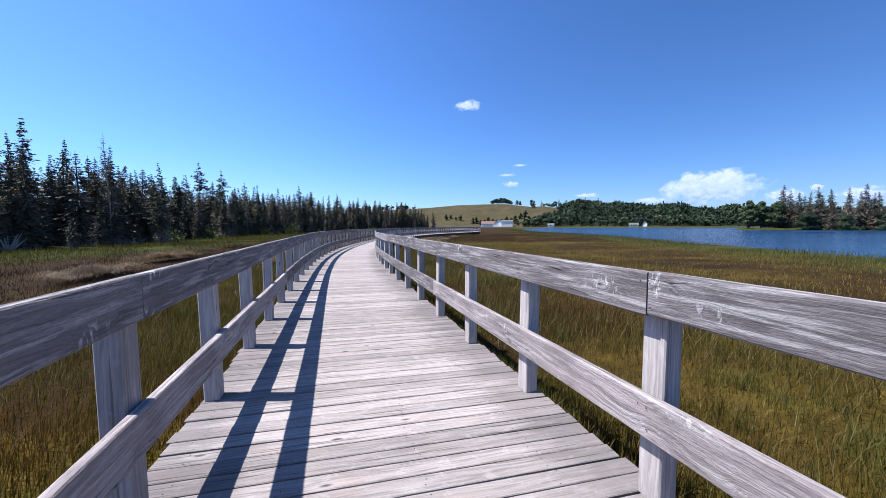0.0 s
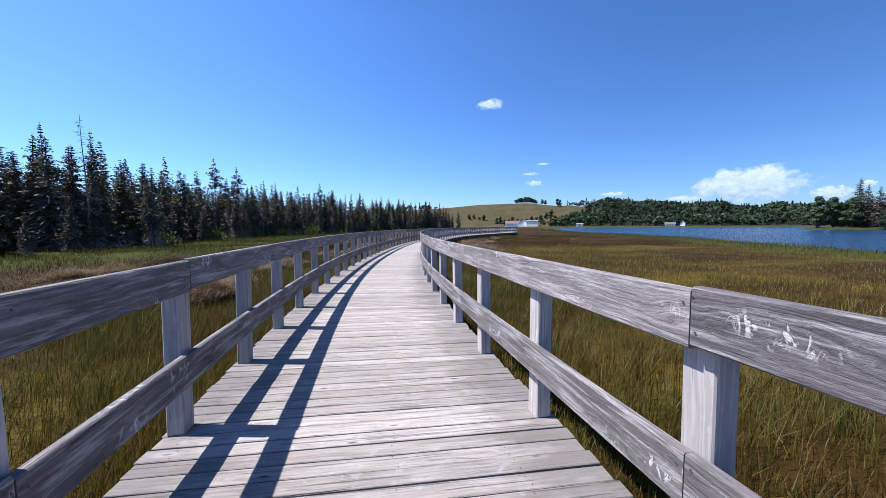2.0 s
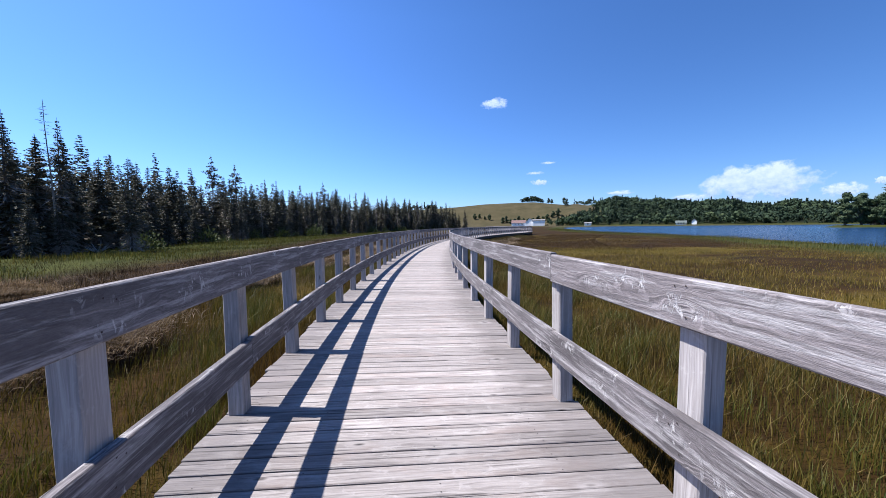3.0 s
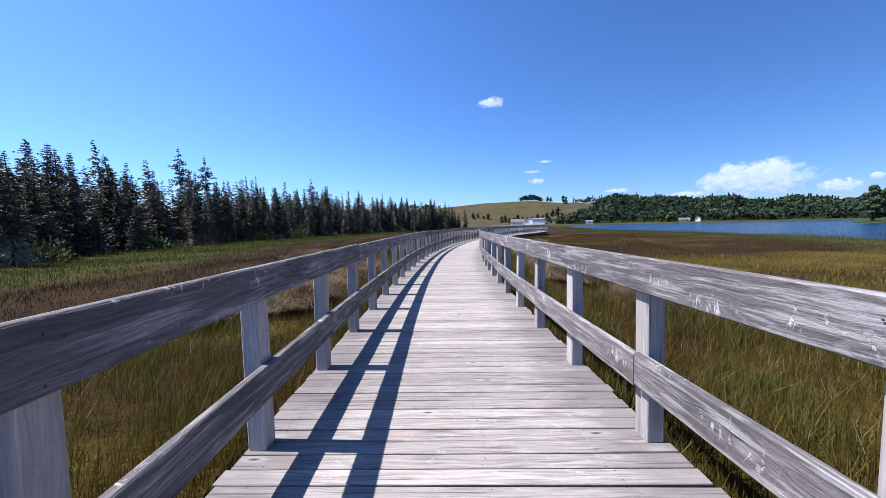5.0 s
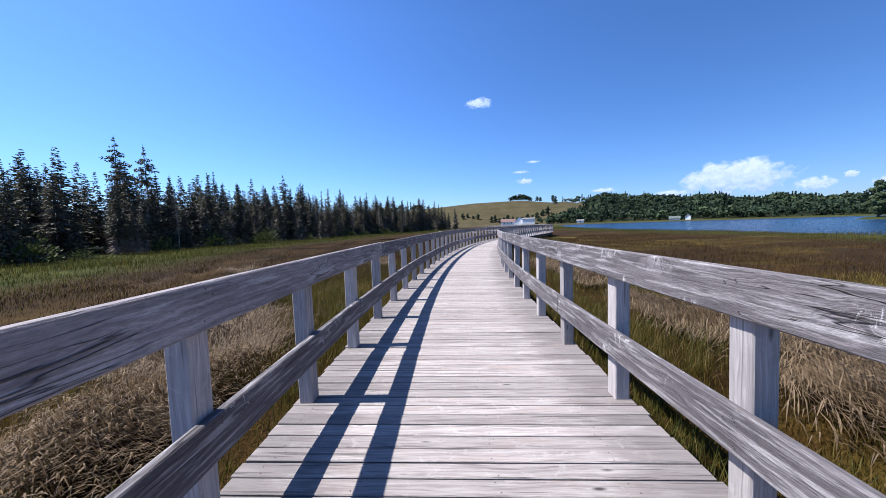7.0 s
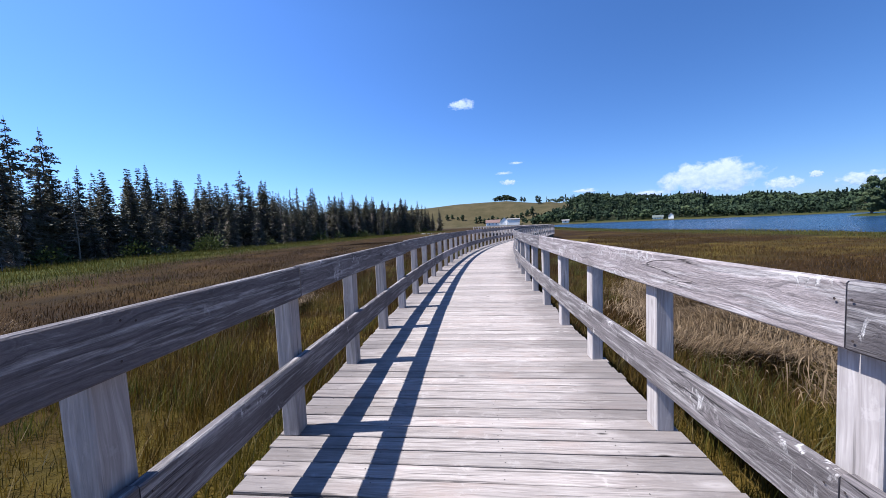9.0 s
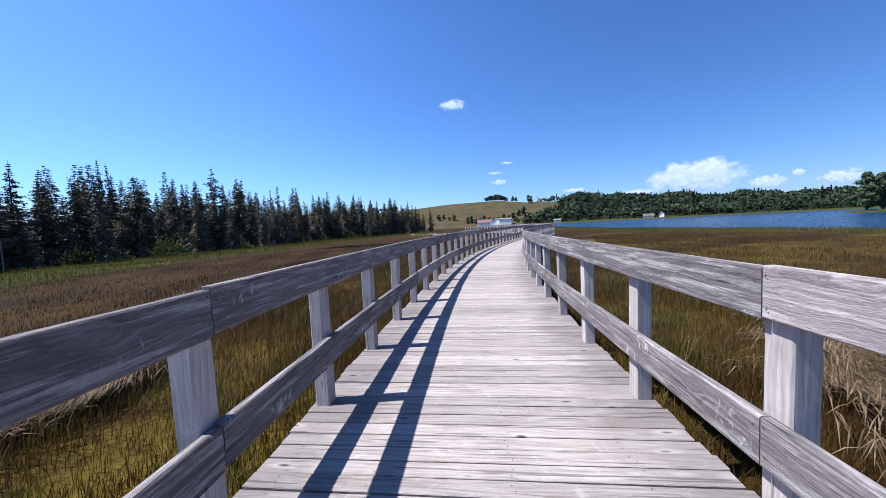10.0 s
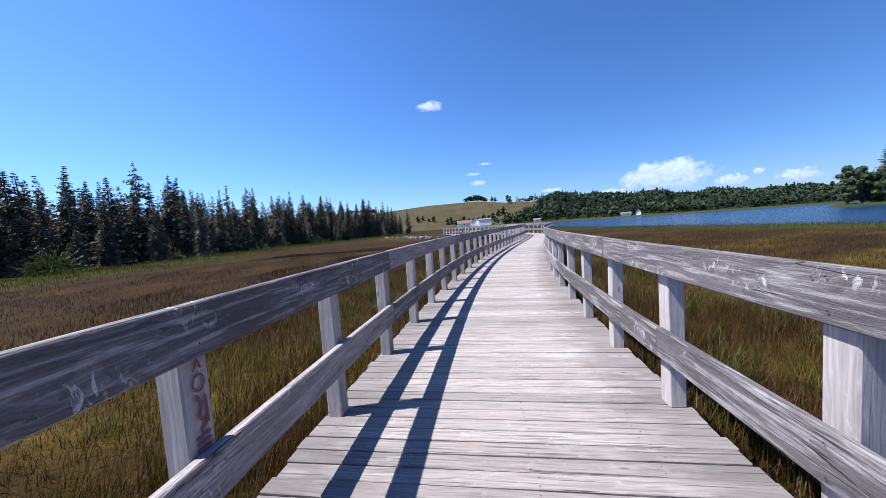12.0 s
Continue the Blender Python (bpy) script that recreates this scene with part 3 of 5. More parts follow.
def build_water():
    xs, ys = np.linspace(10, 262, 64), np.linspace(-170, 200, 64)
    X, Y = np.meshgrid(xs, ys, indexing="ij")
    i, j = np.meshgrid(np.arange(63), np.arange(63), indexing="ij")
    q = np.stack([i * 64 + j, (i + 1) * 64 + j, (i + 1) * 64 + j + 1, i * 64 + j + 1], -1).reshape(-1, 4)
    me = mesh_of("water", np.stack([X.ravel(), Y.ravel(), np.full(X.size, MARSH - 0.06)], -1), q, MAT_WATER, smooth=True)
    # only where the lake bed lies lower than the marsh
    bm = bmesh.new()
    bm.from_mesh(me)
    gone = [f for f in bm.faces if not (inside(np.array([v.co.x for v in f.verts]), np.array([v.co.y for v in f.verts]), SHORE).any()
            or edge_distance(np.array(f.calc_center_median().x), np.array(f.calc_center_median().y), SHORE) < 6)]
    bmesh.ops.delete(bm, geom=gone, context="FACES")
    bm.to_mesh(me)
    bm.free()
    return tagged(new("water", me), "blue rippled lake beyond the marsh", "water", kind="structure")


build_water()

# ------------------------------------------------------------------ boardwalk: railings
rng = np.random.default_rng(7)


def post_mesh(name, height):
    me = beam_mesh(name, height, POST_ACROSS, POST_ALONG, MAT_POST, 0.004)
    co = np.empty(len(me.vertices) * 3, np.float32)
    me.vertices.foreach_get("co", co)
    co = co.reshape(-1, 3)
    out = np.stack([co[:, 1], co[:, 2] - POST_ALONG / 2, co[:, 0] + height / 2], -1)   # upright, x across, y along
    me.vertices.foreach_set("co", out.ravel())
    me.update()
    return me


POST_TOP, RAIL_TOP, RAIL_LOW = 0.655, (0.576, 0.704), (0.208, 0.336)
POST_MESHES = [post_mesh("post", POST_TOP - 0.004 * k) for k in range(3)]


def board_mesh(s0, s1, u0, u1, z0, z1, mat, steps, bevel=0.004):
    """A board bent along the line between two arc lengths."""
    ss = np.linspace(s0, s1, steps + 1)
    b = bevel
    prof = [(u0 + b, z0), (u1 - b, z0), (u1, z0 + b), (u1, z1 - b), (u1 - b, z1), (u0 + b, z1), (u0, z1 - b), (u0, z0 + b)]
    cum = [0.0]
    for i in range(8):
        p, q = prof[i], prof[(i + 1) % 8]
        cum.append(cum[-1] + math.hypot(q[0] - p[0], q[1] - p[1]))
    v, uv, f = [], [], []
    for i in range(8):
        p, q = prof[i], prof[(i + 1) % 8]
        base = len(v)
        for s in ss:
            for (u, z), c in ((p, cum[i]), (q, cum[i + 1])):
                x, y, _ = line(s, u)
                v.append((x, y, z))
                uv.append((s - s0, c))
        for k in range(steps):
            a = base + 2 * k
            f.append((a, a + 2, a + 3, a + 1)[::-1])
    for s, order in ((s0, (3, 2, 1, 0)), (s1, (0, 1, 2, 3))):
        x, y, _ = line(s)
        for a in ((0, 1, 2, 3), (4, 5, 6, 7), (7, 0, 3, 4)):
            base = len(v)
            for j in a:
                px, py, _ = line(s, prof[j][0])
                v.append((px, py, prof[j][1]))
                uv.append((prof[j][1], prof[j][0]))
            f.append(tuple(base + j for j in order))
    return mesh_of("rail_board", v, f, mat, uv)


def build_railing(side, first, last, spans):
    top = empty("railing")
    tagged(top, "weathered grey timber railing with two rails along the boardwalk", "railing", "boardwalk railings", "structure")
    for j in range(first, last + 1):
        s = post_station(j, side)
        u = side * (INNER + POST_ACROSS / 2)
        x, y, h = line(s, u)
        lean = rng.normal(0, 0.5, 2)
        m = pose(float(x), float(y), 0.001, float(lean[0]), float(lean[1]), math.degrees(float(h)) + float(rng.normal(0, 1.2)))
        part_of("post", POST_MESHES[int(rng.integers(3))], top, m)
    inner, outer = side * (INNER - RAIL_THICK - 0.002), side * (INNER - 0.002)
    lo, hi = min(inner, outer), max(inner, outer)
    for k, (z0, z1) in enumerate((RAIL_TOP, RAIL_LOW)):
        j = first
        n = k * 2 + (1 if side > 0 else 0)
        while j < last:
            step = min(spans[n % len(spans)], last - j)
            n += 1
            a, b = post_station(j, side), post_station(j + step, side)
            dz = float(rng.normal(0, 0.003))
            du = float(rng.uniform(-0.002, 0.001)) * side
            me = board_mesh(a + 0.0015, b - 0.0015, lo + du, hi + du, z0 + dz, z1 + dz, MAT_RAIL, max(4, step * 4))
            part_of("rail", me, top)
            j += step
    nv, nf = [], []
    for j in range(first, min(last, 70)):
        s = post_station(j, side)
        for z0, z1 in (RAIL_TOP, RAIL_LOW):
            for ds, fz in ((-0.018, 0.22), (0.02, 0.74), (-0.012, 0.80)):
                px, py, h = line(s + ds + float(rng.normal(0, 0.004)), side * (INNER - RAIL_THICK - 0.0062))
                pz = z0 + (z1 - z0) * fz + float(rng.normal(0, 0.004))
                k = len(nv)
                for c in range(6):
                    a = c * math.pi / 3
                    nv.append((px - math.sin(h) * 0.0028 * math.cos(a), py + math.cos(h) * 0.0028 * math.cos(a), pz + 0.0028 * math.sin(a)))
                nf.append([k + c for c in (range(6) if side < 0 else range(5, -1, -1))])
    tagged(part_of("nail_heads", mesh_of("nail_heads", nv, nf, MAT_NAIL), top), "dark nail heads", kind="stuff")
    return top


LAST_POST = int(END / BAY)
build_railing(-1, -6, LAST_POST, [5, 4, 4, 5, 3])
build_railing(1, -6, LAST_POST, [4, 5, 4, 3, 5])

# ------------------------------------------------------------------ trees
def shards(points, dirs, length, width, rng_, droop=0.0):
    """Leaf shards: a thin triangle pair at each point along each direction."""
    n = len(points)
    side = np.cross(dirs, rng_.normal(size=(n, 3)))
    side /= np.linalg.norm(side, axis=1, keepdims=True) + 1e-9
    L, W = length[:, None], width[:, None]
    tip = points + dirs * L
    tip[:, 2] -= droop * length
    v = np.stack([points - side * W * 0.3, points + dirs * L * 0.45 + side * W, tip, points + dirs * L * 0.45 - side * W], 1).reshape(-1, 3)
    f = np.arange(4 * n).reshape(n, 4)
    return v, f


def plates(points, along, out, length, width, rng_):
    """Leaf clumps: plates that lie along the crown's surface and face outwards, a little tilted."""
    n = len(points)
    face = out + rng_.normal(0, 0.45, (n, 3))
    side = np.cross(face, along)
    side /= np.linalg.norm(side, axis=1, keepdims=True) + 1e-9
    L, W = length[:, None], width[:, None]
    v = np.stack([points - along * L * 0.5, points + side * W, points + along * L * 0.5, points - side * W], 1).reshape(-1, 3)
    return v, np.arange(4 * n).reshape(n, 4)


def spruce_meshes(seed, bare, dense, crooked):
    """A spruce of unit height: tapered trunk, crown of drooping sprays in whorls, dead twigs on the lower stem."""
    r = np.random.default_rng(seed)
    rings, sides = 9, 6
    bend = r.normal(0, crooked, 2)
    def axis(z):
        return np.array([bend[0] * z * z, bend[1] * z * z])
    v, f = [], []
    for i in range(rings):
        z = i / (rings - 1)
        for k in range(sides):
            a = 2 * math.pi * k / sides
            rad = 0.0105 * (1 - z) ** 0.9 + 0.0008
            c = axis(z)
            v.append((c[0] + rad * math.cos(a), c[1] + rad * math.sin(a), z))
    for i in range(rings - 1):
        for k in range(sides):
            f.append((i * sides + k, i * sides + (k + 1) % sides, (i + 1) * sides + (k + 1) % sides, (i + 1) * sides + k))
    trunk = mesh_of("trunk", v, f, MAT_TRUNK, smooth=True)
    P, D, L, W = [], [], [], []
    z = bare
    while z < 0.972:
        t = (z - bare) / (1 - bare)
        reach = (0.150 * (1 - t) ** 0.95 + 0.003) * r.uniform(0.55, 1.2) * (0.70 + 0.40 * min(1, t * 4))
        for k in range(int(r.integers(4, 8))):
            a = r.uniform(0, 2 * math.pi)
            length = reach * r.uniform(0.45, 1.2)
            if r.random() > dense:
                continue
            c = axis(z)
            rise = 0.25 * t - 0.22 * (1 - t) + r.normal(0, 0.08)
            n = max(3, int(length / 0.0135))
            for q in range(n):
                w = (q + 0.6) / n
                x, y = c[0] + math.cos(a) * length * w, c[1] + math.sin(a) * length * w
                zz = z + length * (rise * w - 0.35 * w * w + 0.30 * w ** 3)
                for _ in range(3):
                    b = a + r.normal(0, 0.9)
                    P.append((x, y, zz))
                    D.append((math.cos(b), math.sin(b), r.normal(-0.15, 0.55)))
                    L.append(r.uniform(0.022, 0.046) * (1.15 - 0.5 * w) * (0.32 + 0.88 * (1 - t) ** 0.8) * (1.0 if t < 0.8 else 0.7))
                    W.append(r.uniform(0.0050, 0.0105) * (0.45 + 0.55 * (1 - t)))
        z += r.uniform(0.013, 0.025)
    D = np.array(D)
    D /= np.linalg.norm(D, axis=1, keepdims=True)
    cv, cf = shards(np.array(P), D, np.array(L), np.array(W), r, 0.15)
    crown = mesh_of("crown", cv, cf, MAT_SPRUCE)
    P, D, L = [], [], []
    for _ in range(460):
        z = r.uniform(0.03, 0.62) ** 1.15
        a = r.uniform(0, 2 * math.pi)
        c = axis(z)
        P.append((c[0], c[1], z))
        D.append((math.cos(a), math.sin(a), r.normal(-0.2, 0.25)))
        L.append(r.uniform(0.05, 0.15) * (1.05 - 0.8 * z))
    D = np.array(D)
    D /= np.linalg.norm(D, axis=1, keepdims=True)
    tv, tf = shards(np.array(P), D, np.array(L), np.full(len(L), 0.0046), r, 0.25)
    twigs = mesh_of("dead_wood", tv, tf, MAT_TWIG)
    return trunk, crown, twigs


SPRUCES = [spruce_meshes(11, 0.08, 0.95, 0.01), spruce_meshes(12, 0.16, 0.85, 0.015), spruce_meshes(13, 0.10, 0.9, 0.01), spruce_meshes(14, 0.30, 0.7, 0.03),
           spruce_meshes(15, 0.06, 0.98, 0.008), spruce_meshes(16, 0.22, 0.8, 0.02), spruce_meshes(17, 0.12, 0.9, 0.015), spruce_meshes(18, 0.62, 0.55, 0.02),
           spruce_meshes(19, 0.18, 0.6, 0.02)]


def spruce(x, y, height, kind, fat=1.0, turn=0.0):
    trunk, crown, twigs = SPRUCES[kind]
    z = float(land(np.array([x]), np.array([y]))[0]) - 0.05
    top = empty("spruce_tree", Matrix.LocRotScale((x, y, z), Euler((0, 0, turn)), (height * fat, height * fat, height)))
    label = {7: "tall thin spruce with a bare stem and tufted top", 3: "gaunt half-dead spruce at the wood's edge",
             8: "sparse grey-green spruce with dead lower twigs"}.get(kind, "dense dark green spruce at the edge of the marsh")
    tagged(top, label, "tree", "spruces by the marsh")
    part_of("trunk", trunk, top)
    part_of("crown", crown, top)
    part_of("dead_wood", twigs, top, label="bare grey twigs")
    return top


def edge_point(t, back):
    """Point along the wood's edge (0 to 1), so many metres into the wood."""
    pts = np.array(FOREST_EDGE[1:])
    seg = np.hypot(*np.diff(pts, axis=0).T)
    d = t * seg.sum()
    cum = np.concatenate([[0], np.cumsum(seg)])
    i = min(int(np.searchsorted(cum, d, side="right")) - 1, len(seg) - 1)
    w = (d - cum[i]) / seg[i]
    p = pts[i] + w * (pts[i + 1] - pts[i])
    n = np.array([-(pts[i + 1] - pts[i])[1], (pts[i + 1] - pts[i])[0]]) / seg[i]
    return p + n * back


def plant_wood():
    r = np.random.default_rng(3)
    n = 0
    for row, (back, count, lo, hi) in enumerate(((0.3, 68, 1.8, 4.6), (1.6, 86, 4.0, 6.8), (3.6, 86, 5.0, 7.9))):
        for k in range(count):
            t = (k + r.uniform(0.05, 0.95)) / count
            p = edge_point(t, back + r.normal(0, 0.7))
            far = 0.92 + 0.40 * t * t
            kind = int(r.choice([0, 1, 2, 3, 4, 5, 6, 8], p=[.16, .13, .16, .1, .13, .12, .1, .1]))
            spruce(float(p[0]), float(p[1]), float(r.uniform(lo, hi) * far), kind, float(r.uniform(1.15, 1.8)), float(r.uniform(0, 6.28)))
    for x, y, h, kind in ((-14.3, 54.0, 9.2, 7), (-18.0, 57.0, 10.6, 7), (-14.7, 28.5, 7.0, 8), (-17.5, 29.5, 7.4, 0), (-19.5, 28.0, 7.2, 4), (-5.6, 70, 9.2, 7), (-1.5, 84, 8.4, 8),
                          (2.0, 92, 9.6, 5), (13.5, 97, 8.6, 7), (-11, 60, 8.0, 6), (-14.6, 70, 9.4, 2)):
        spruce(x, y, h, kind, 0.9, x)


plant_wood()


def wood_depth():
    """Spruces deep in the wood, seen only between the front rows."""
    r = np.random.default_rng(8)
    V, F, base = [], [], 0
    for k in range(420):
        p = edge_point(float(r.uniform(0, 1)), float(r.uniform(4.5, 15)))
        crown = SPRUCES[int(r.choice([0, 2, 4, 6]))][1]
        co = np.empty(len(crown.vertices) * 3, np.float32)
        crown.vertices.foreach_get("co", co)
        co = co.reshape(-1, 4, 3)
        co = co[r.random(len(co)) < 0.28]
        mid = co.mean(1, keepdims=True)
        co = mid + (co - mid) * np.array([1.7, 1.7, 1.3])
        h, a, fat = r.uniform(5.2, 8.2), r.uniform(0, 6.28), r.uniform(1.1, 1.6)
        q = co.reshape(-1, 3) * np.array([h * fat, h * fat, h])
        x, y = q[:, 0] * math.cos(a) - q[:, 1] * math.sin(a), q[:, 0] * math.sin(a) + q[:, 1] * math.cos(a)
        V.append(np.stack([x + p[0], y + p[1], q[:, 2] + MARSH + 0.2], -1))
        F.append(np.arange(len(q)).reshape(-1, 4) + base)
        base += len(q)
    me = mesh_of("spruce_wood", np.concatenate(V), np.concatenate(F), MAT_SPRUCE)
    return tagged(new("spruce_wood", me), "dark depth of the spruce wood behind its edge", "woods", kind="stuff")


wood_depth()


def shrub(x, y, size, seed):
    r = np.random.default_rng(seed)
    n = 420
    d = r.normal(size=(n, 3))
    d /= np.linalg.norm(d, axis=1, keepdims=True)
    d[:, 2] = np.abs(d[:, 2])
    p = d * r.uniform(0.45, 1.0, (n, 1)) * np.array([0.8, 0.8, 1.0]) * (1 + 0.25 * np.sin(3 * d[:, :1] * 5))
    v, f = shards(p * size, d, r.uniform(0.10, 0.2, n) * size, r.uniform(0.03, 0.06, n) * size, r)
    z = float(land(np.array([x]), np.array([y]))[0]) - 0.05
    top = empty("shrub", pose(x, y, z))
    tagged(top, "low bushy green shrub before the spruces", "shrub", "shrubs by the marsh")
    stem = beam_mesh("stem", 0.04 * size, 0.04 * size, 0.7 * size, MAT_TRUNK, 0.004)
    part_of("stem", stem, top)
    part_of("foliage", mesh_of("foliage", v, f, MAT_SHRUB), top)
    return top


_r = np.random.default_rng(21)
for k in range(34):
    p = edge_point(float(_r.uniform(0.12, 0.98)), float(_r.uniform(-1.2, 0.3)))
    shrub(float(p[0]), float(p[1]), float(_r.uniform(0.5, 1.5)), 100 + k)


def far_woods():
    """Mixed woods on the far slopes and behind: crowns too many to count."""
    r = np.random.default_rng(5)
    P = []
    for az0, az1, d0, d1, count in ((33.0, 78, 268, 445, 2600), (31.6, 36, 300, 345, 60), (78, 175, 300, 420, 260), (-175, -25, 230, 300, 240), (-24, 14, 425, 470, 160)):
        az = np.radians(r.uniform(az0, az1, count))
        d = np.sqrt(r.uniform(d0 ** 2, d1 ** 2, count))
        P.append(np.stack([HUB[0] + d * np.sin(az), HUB[1] + d * np.cos(az)], -1))
    P = np.concatenate(P)
    dist, turn = np.hypot(P[:, 0] - HUB[0], P[:, 1] - HUB[1]), np.degrees(np.arctan2(P[:, 0] - HUB[0], P[:, 1] - HUB[1]))
    meadow = (turn > 20) & (turn < 43) & (dist > np.interp(turn, [33, 37, 43], [315, 335, 440])) & ((dist < 428) | (turn < 35.5))
    P = P[~inside(P[:, 0], P[:, 1], SHORE) & ~meadow]
    z = land(P[:, 0], P[:, 1])
    V, F, T, base = [], [], [], 0
    for (x, y), g in zip(P, z):
        stand = 0.5 + 0.5 * math.sin(x * 0.05 + 1.7 * math.sin(y * 0.04)) * math.sin(y * 0.06)
        h = r.uniform(4.2, 8.2) * (0.78 + 0.34 * stand)
        conifer = r.random() < 0.18 + 0.2 * (1 - stand)
        tone = np.clip(r.normal(0.13, 0.08) if conifer else r.normal(0.25 + 0.17 * stand, 0.15), 0.02, 0.98)
        per = 60 if conifer else 84
        d = r.normal(size=(per, 3))
        d /= np.linalg.norm(d, axis=1, keepdims=True)
        if conifer:
            q = r.uniform(0, 1, per) ** 1.3
            reach = h * 0.17 * (1.02 - q)
            c = np.stack([d[:, 0] * reach, d[:, 1] * reach, q * h * 1.2], -1)
            size = np.full(per, h * 0.12)
        else:
            # a few rounded lobes make up each crown
            lobes = np.stack([r.normal(0, 0.20, 5), r.normal(0, 0.20, 5), r.uniform(0.34, 0.78, 5)], -1) * h
            pick = r.integers(0, 5, per)
            rad = h * r.uniform(0.17, 0.27, 5)[pick]
            d[:, 2] = np.where(r.random(per) < 0.6, np.abs(d[:, 2]), d[:, 2])
            c = lobes[pick] + d * rad[:, None] * r.uniform(0.8, 1.0, (per, 1))
            size = rad * 0.62
        side = np.cross(d, r.normal(size=(per, 3)))
        side /= np.linalg.norm(side, axis=1, keepdims=True)
        v, f = plates(c + np.array([x, y, g]), side, d, size * 1.5, size * 0.62, r)
        V.append(v)
        F.append(f + base)
        T.append(np.full(len(v), tone, np.float32))
        base += len(v)
    me = mesh_of("far_woods", np.concatenate(V), np.concatenate(F), MAT_FAR_WOOD)
    me.attributes.new("tone", "FLOAT", "POINT")
    me.attributes["tone"].data.foreach_set("value", np.concatenate(T))
    return tagged(new("far_woods", me), "dark green mixed woods covering the far slopes", "woods", kind="stuff")


far_woods()


def broad_tree(x, y, height, width, seed, label, full=False):
    """A broad-leaved tree: tapered trunk, limbs and an uneven crown of leaf shards."""
    r = np.random.default_rng(seed)
    z = float(land(np.array([x]), np.array([y]))[0]) - 0.1
    top = empty("broadleaf_tree", pose(x, y, z))
    tagged(top, label, "tree", "far broadleaf trees")
    v, f = [], []
    def limb(a, b, r0, r1):
        a, b = np.array(a, float), np.array(b, float)
        d = b - a
        s1 = np.cross(d, (0.3, 0.2, 1.0)); s1 /= np.linalg.norm(s1)
        s2 = np.cross(d, s1); s2 /= np.linalg.norm(s2)
        k = len(v)
        for c, rad in ((a, r0), (b, r1)):
            for q in range(6):
                an = q * math.pi / 3
                v.append(c + rad * (math.cos(an) * s1 + math.sin(an) * s2))
        for q in range(6):
            f.append((k + q, k + (q + 1) % 6, k + 6 + (q + 1) % 6, k + 6 + q))
    limb((0, 0, 0), (0, 0, height * 0.6), height * 0.03, height * 0.012)
    centres = []
    for k in range(34 if full else 20):
        a = r.uniform(0, 6.28)
        h0 = height * r.uniform(0.05, 0.4)
        up = r.uniform(0.14, 0.92)
        out = width * r.uniform(0.25, 0.8) * math.sin(math.pi * min(1.0, up + 0.12)) ** 0.5
        tip = np.array([math.cos(a) * out, math.sin(a) * out, height * up])
        limb((0, 0, h0), tip, height * 0.010, height * 0.003)
        centres.append(tip)
    for up in ((0.12, 0.25, 0.38, 0.5, 0.62, 0.74, 0.84, 0.92) if full else (0.3, 0.5, 0.7)):
        centres.append(np.array([r.normal(0, 0.1) * width, r.normal(0, 0.1) * width, height * up]))
    part_of("trunk", mesh_of("trunk", v, f, MAT_TRUNK, smooth=True), top)
    P, D = [], []
    for c in centres:
        n = 220 if full else 120
        d = r.normal(size=(n, 3))
        d /= np.linalg.norm(d, axis=1, keepdims=True)
        P.append(c + d * r.uniform(0.2, 1, (n, 1)) * width * r.uniform(0.25, 0.42) * np.array([1, 1, 0.75]))
        D.append(d)
    P, D = np.concatenate(P), np.concatenate(D)
    A = np.cross(D, r.normal(size=D.shape))
    A /= np.linalg.norm(A, axis=1, keepdims=True)
    lv, lf = plates(P, A, D, r.uniform(0.05, 0.10, len(P)) * height * (0.6 if full else 1.0), r.uniform(0.018, 0.034, len(P)) * height * (0.7 if full else 1.0), r)
    part_of("crown", mesh_of("crown", lv, lf, MAT_BROAD), top)
    return top


def polar(az, d):
    return HUB[0] + d * math.sin(radians(az)), HUB[1] + d * math.cos(radians(az))


# trees on the spit
for k, (az, d, h, w_) in enumerate(((66.7, 115, 7.6, 2.2), (67.8, 118, 7.4, 2.3), (69.2, 118, 7.0, 2.4), (72.0, 117, 4.6, 2.4), (75.0, 118, 4.4, 2.4), (78.0, 121, 4.8, 2.5))):
    broad_tree(*polar(az, d), h, w_, 300 + k, "leafy tree on the spit by the lake", True)
_r = np.random.default_rng(31)
for k in range(40):
    az = 68.4 + k * 0.50
    x, y = polar(az, float(np.interp(az, [66, 72, 88], [119, 123, 137]) + _r.normal(0, 3.0)))
    spruce(x, y, float(_r.uniform(7.8, 11.8)) * (0.82 + 0.25 * math.sin(k * 0.55) ** 2), int(_r.choice([0, 1, 2, 4, 6])), float(_r.uniform(1.3, 1.9)), k)
# last spruces of the wood, standing free before the hay field
for k, (az, d, h, fat) in enumerate(((15.0, 116, 10.0, 1.2), (15.5, 119, 9.0, 1.4), (16.1, 117, 8.2, 1.5), (16.6, 121, 7.4, 1.5), (17.2, 119, 6.0, 1.6), (18.3, 122, 7.6, 1.4))):
    spruce(*polar(az, d), h, (0, 2, 4, 6, 1, 0)[k], fat, k * 1.3)
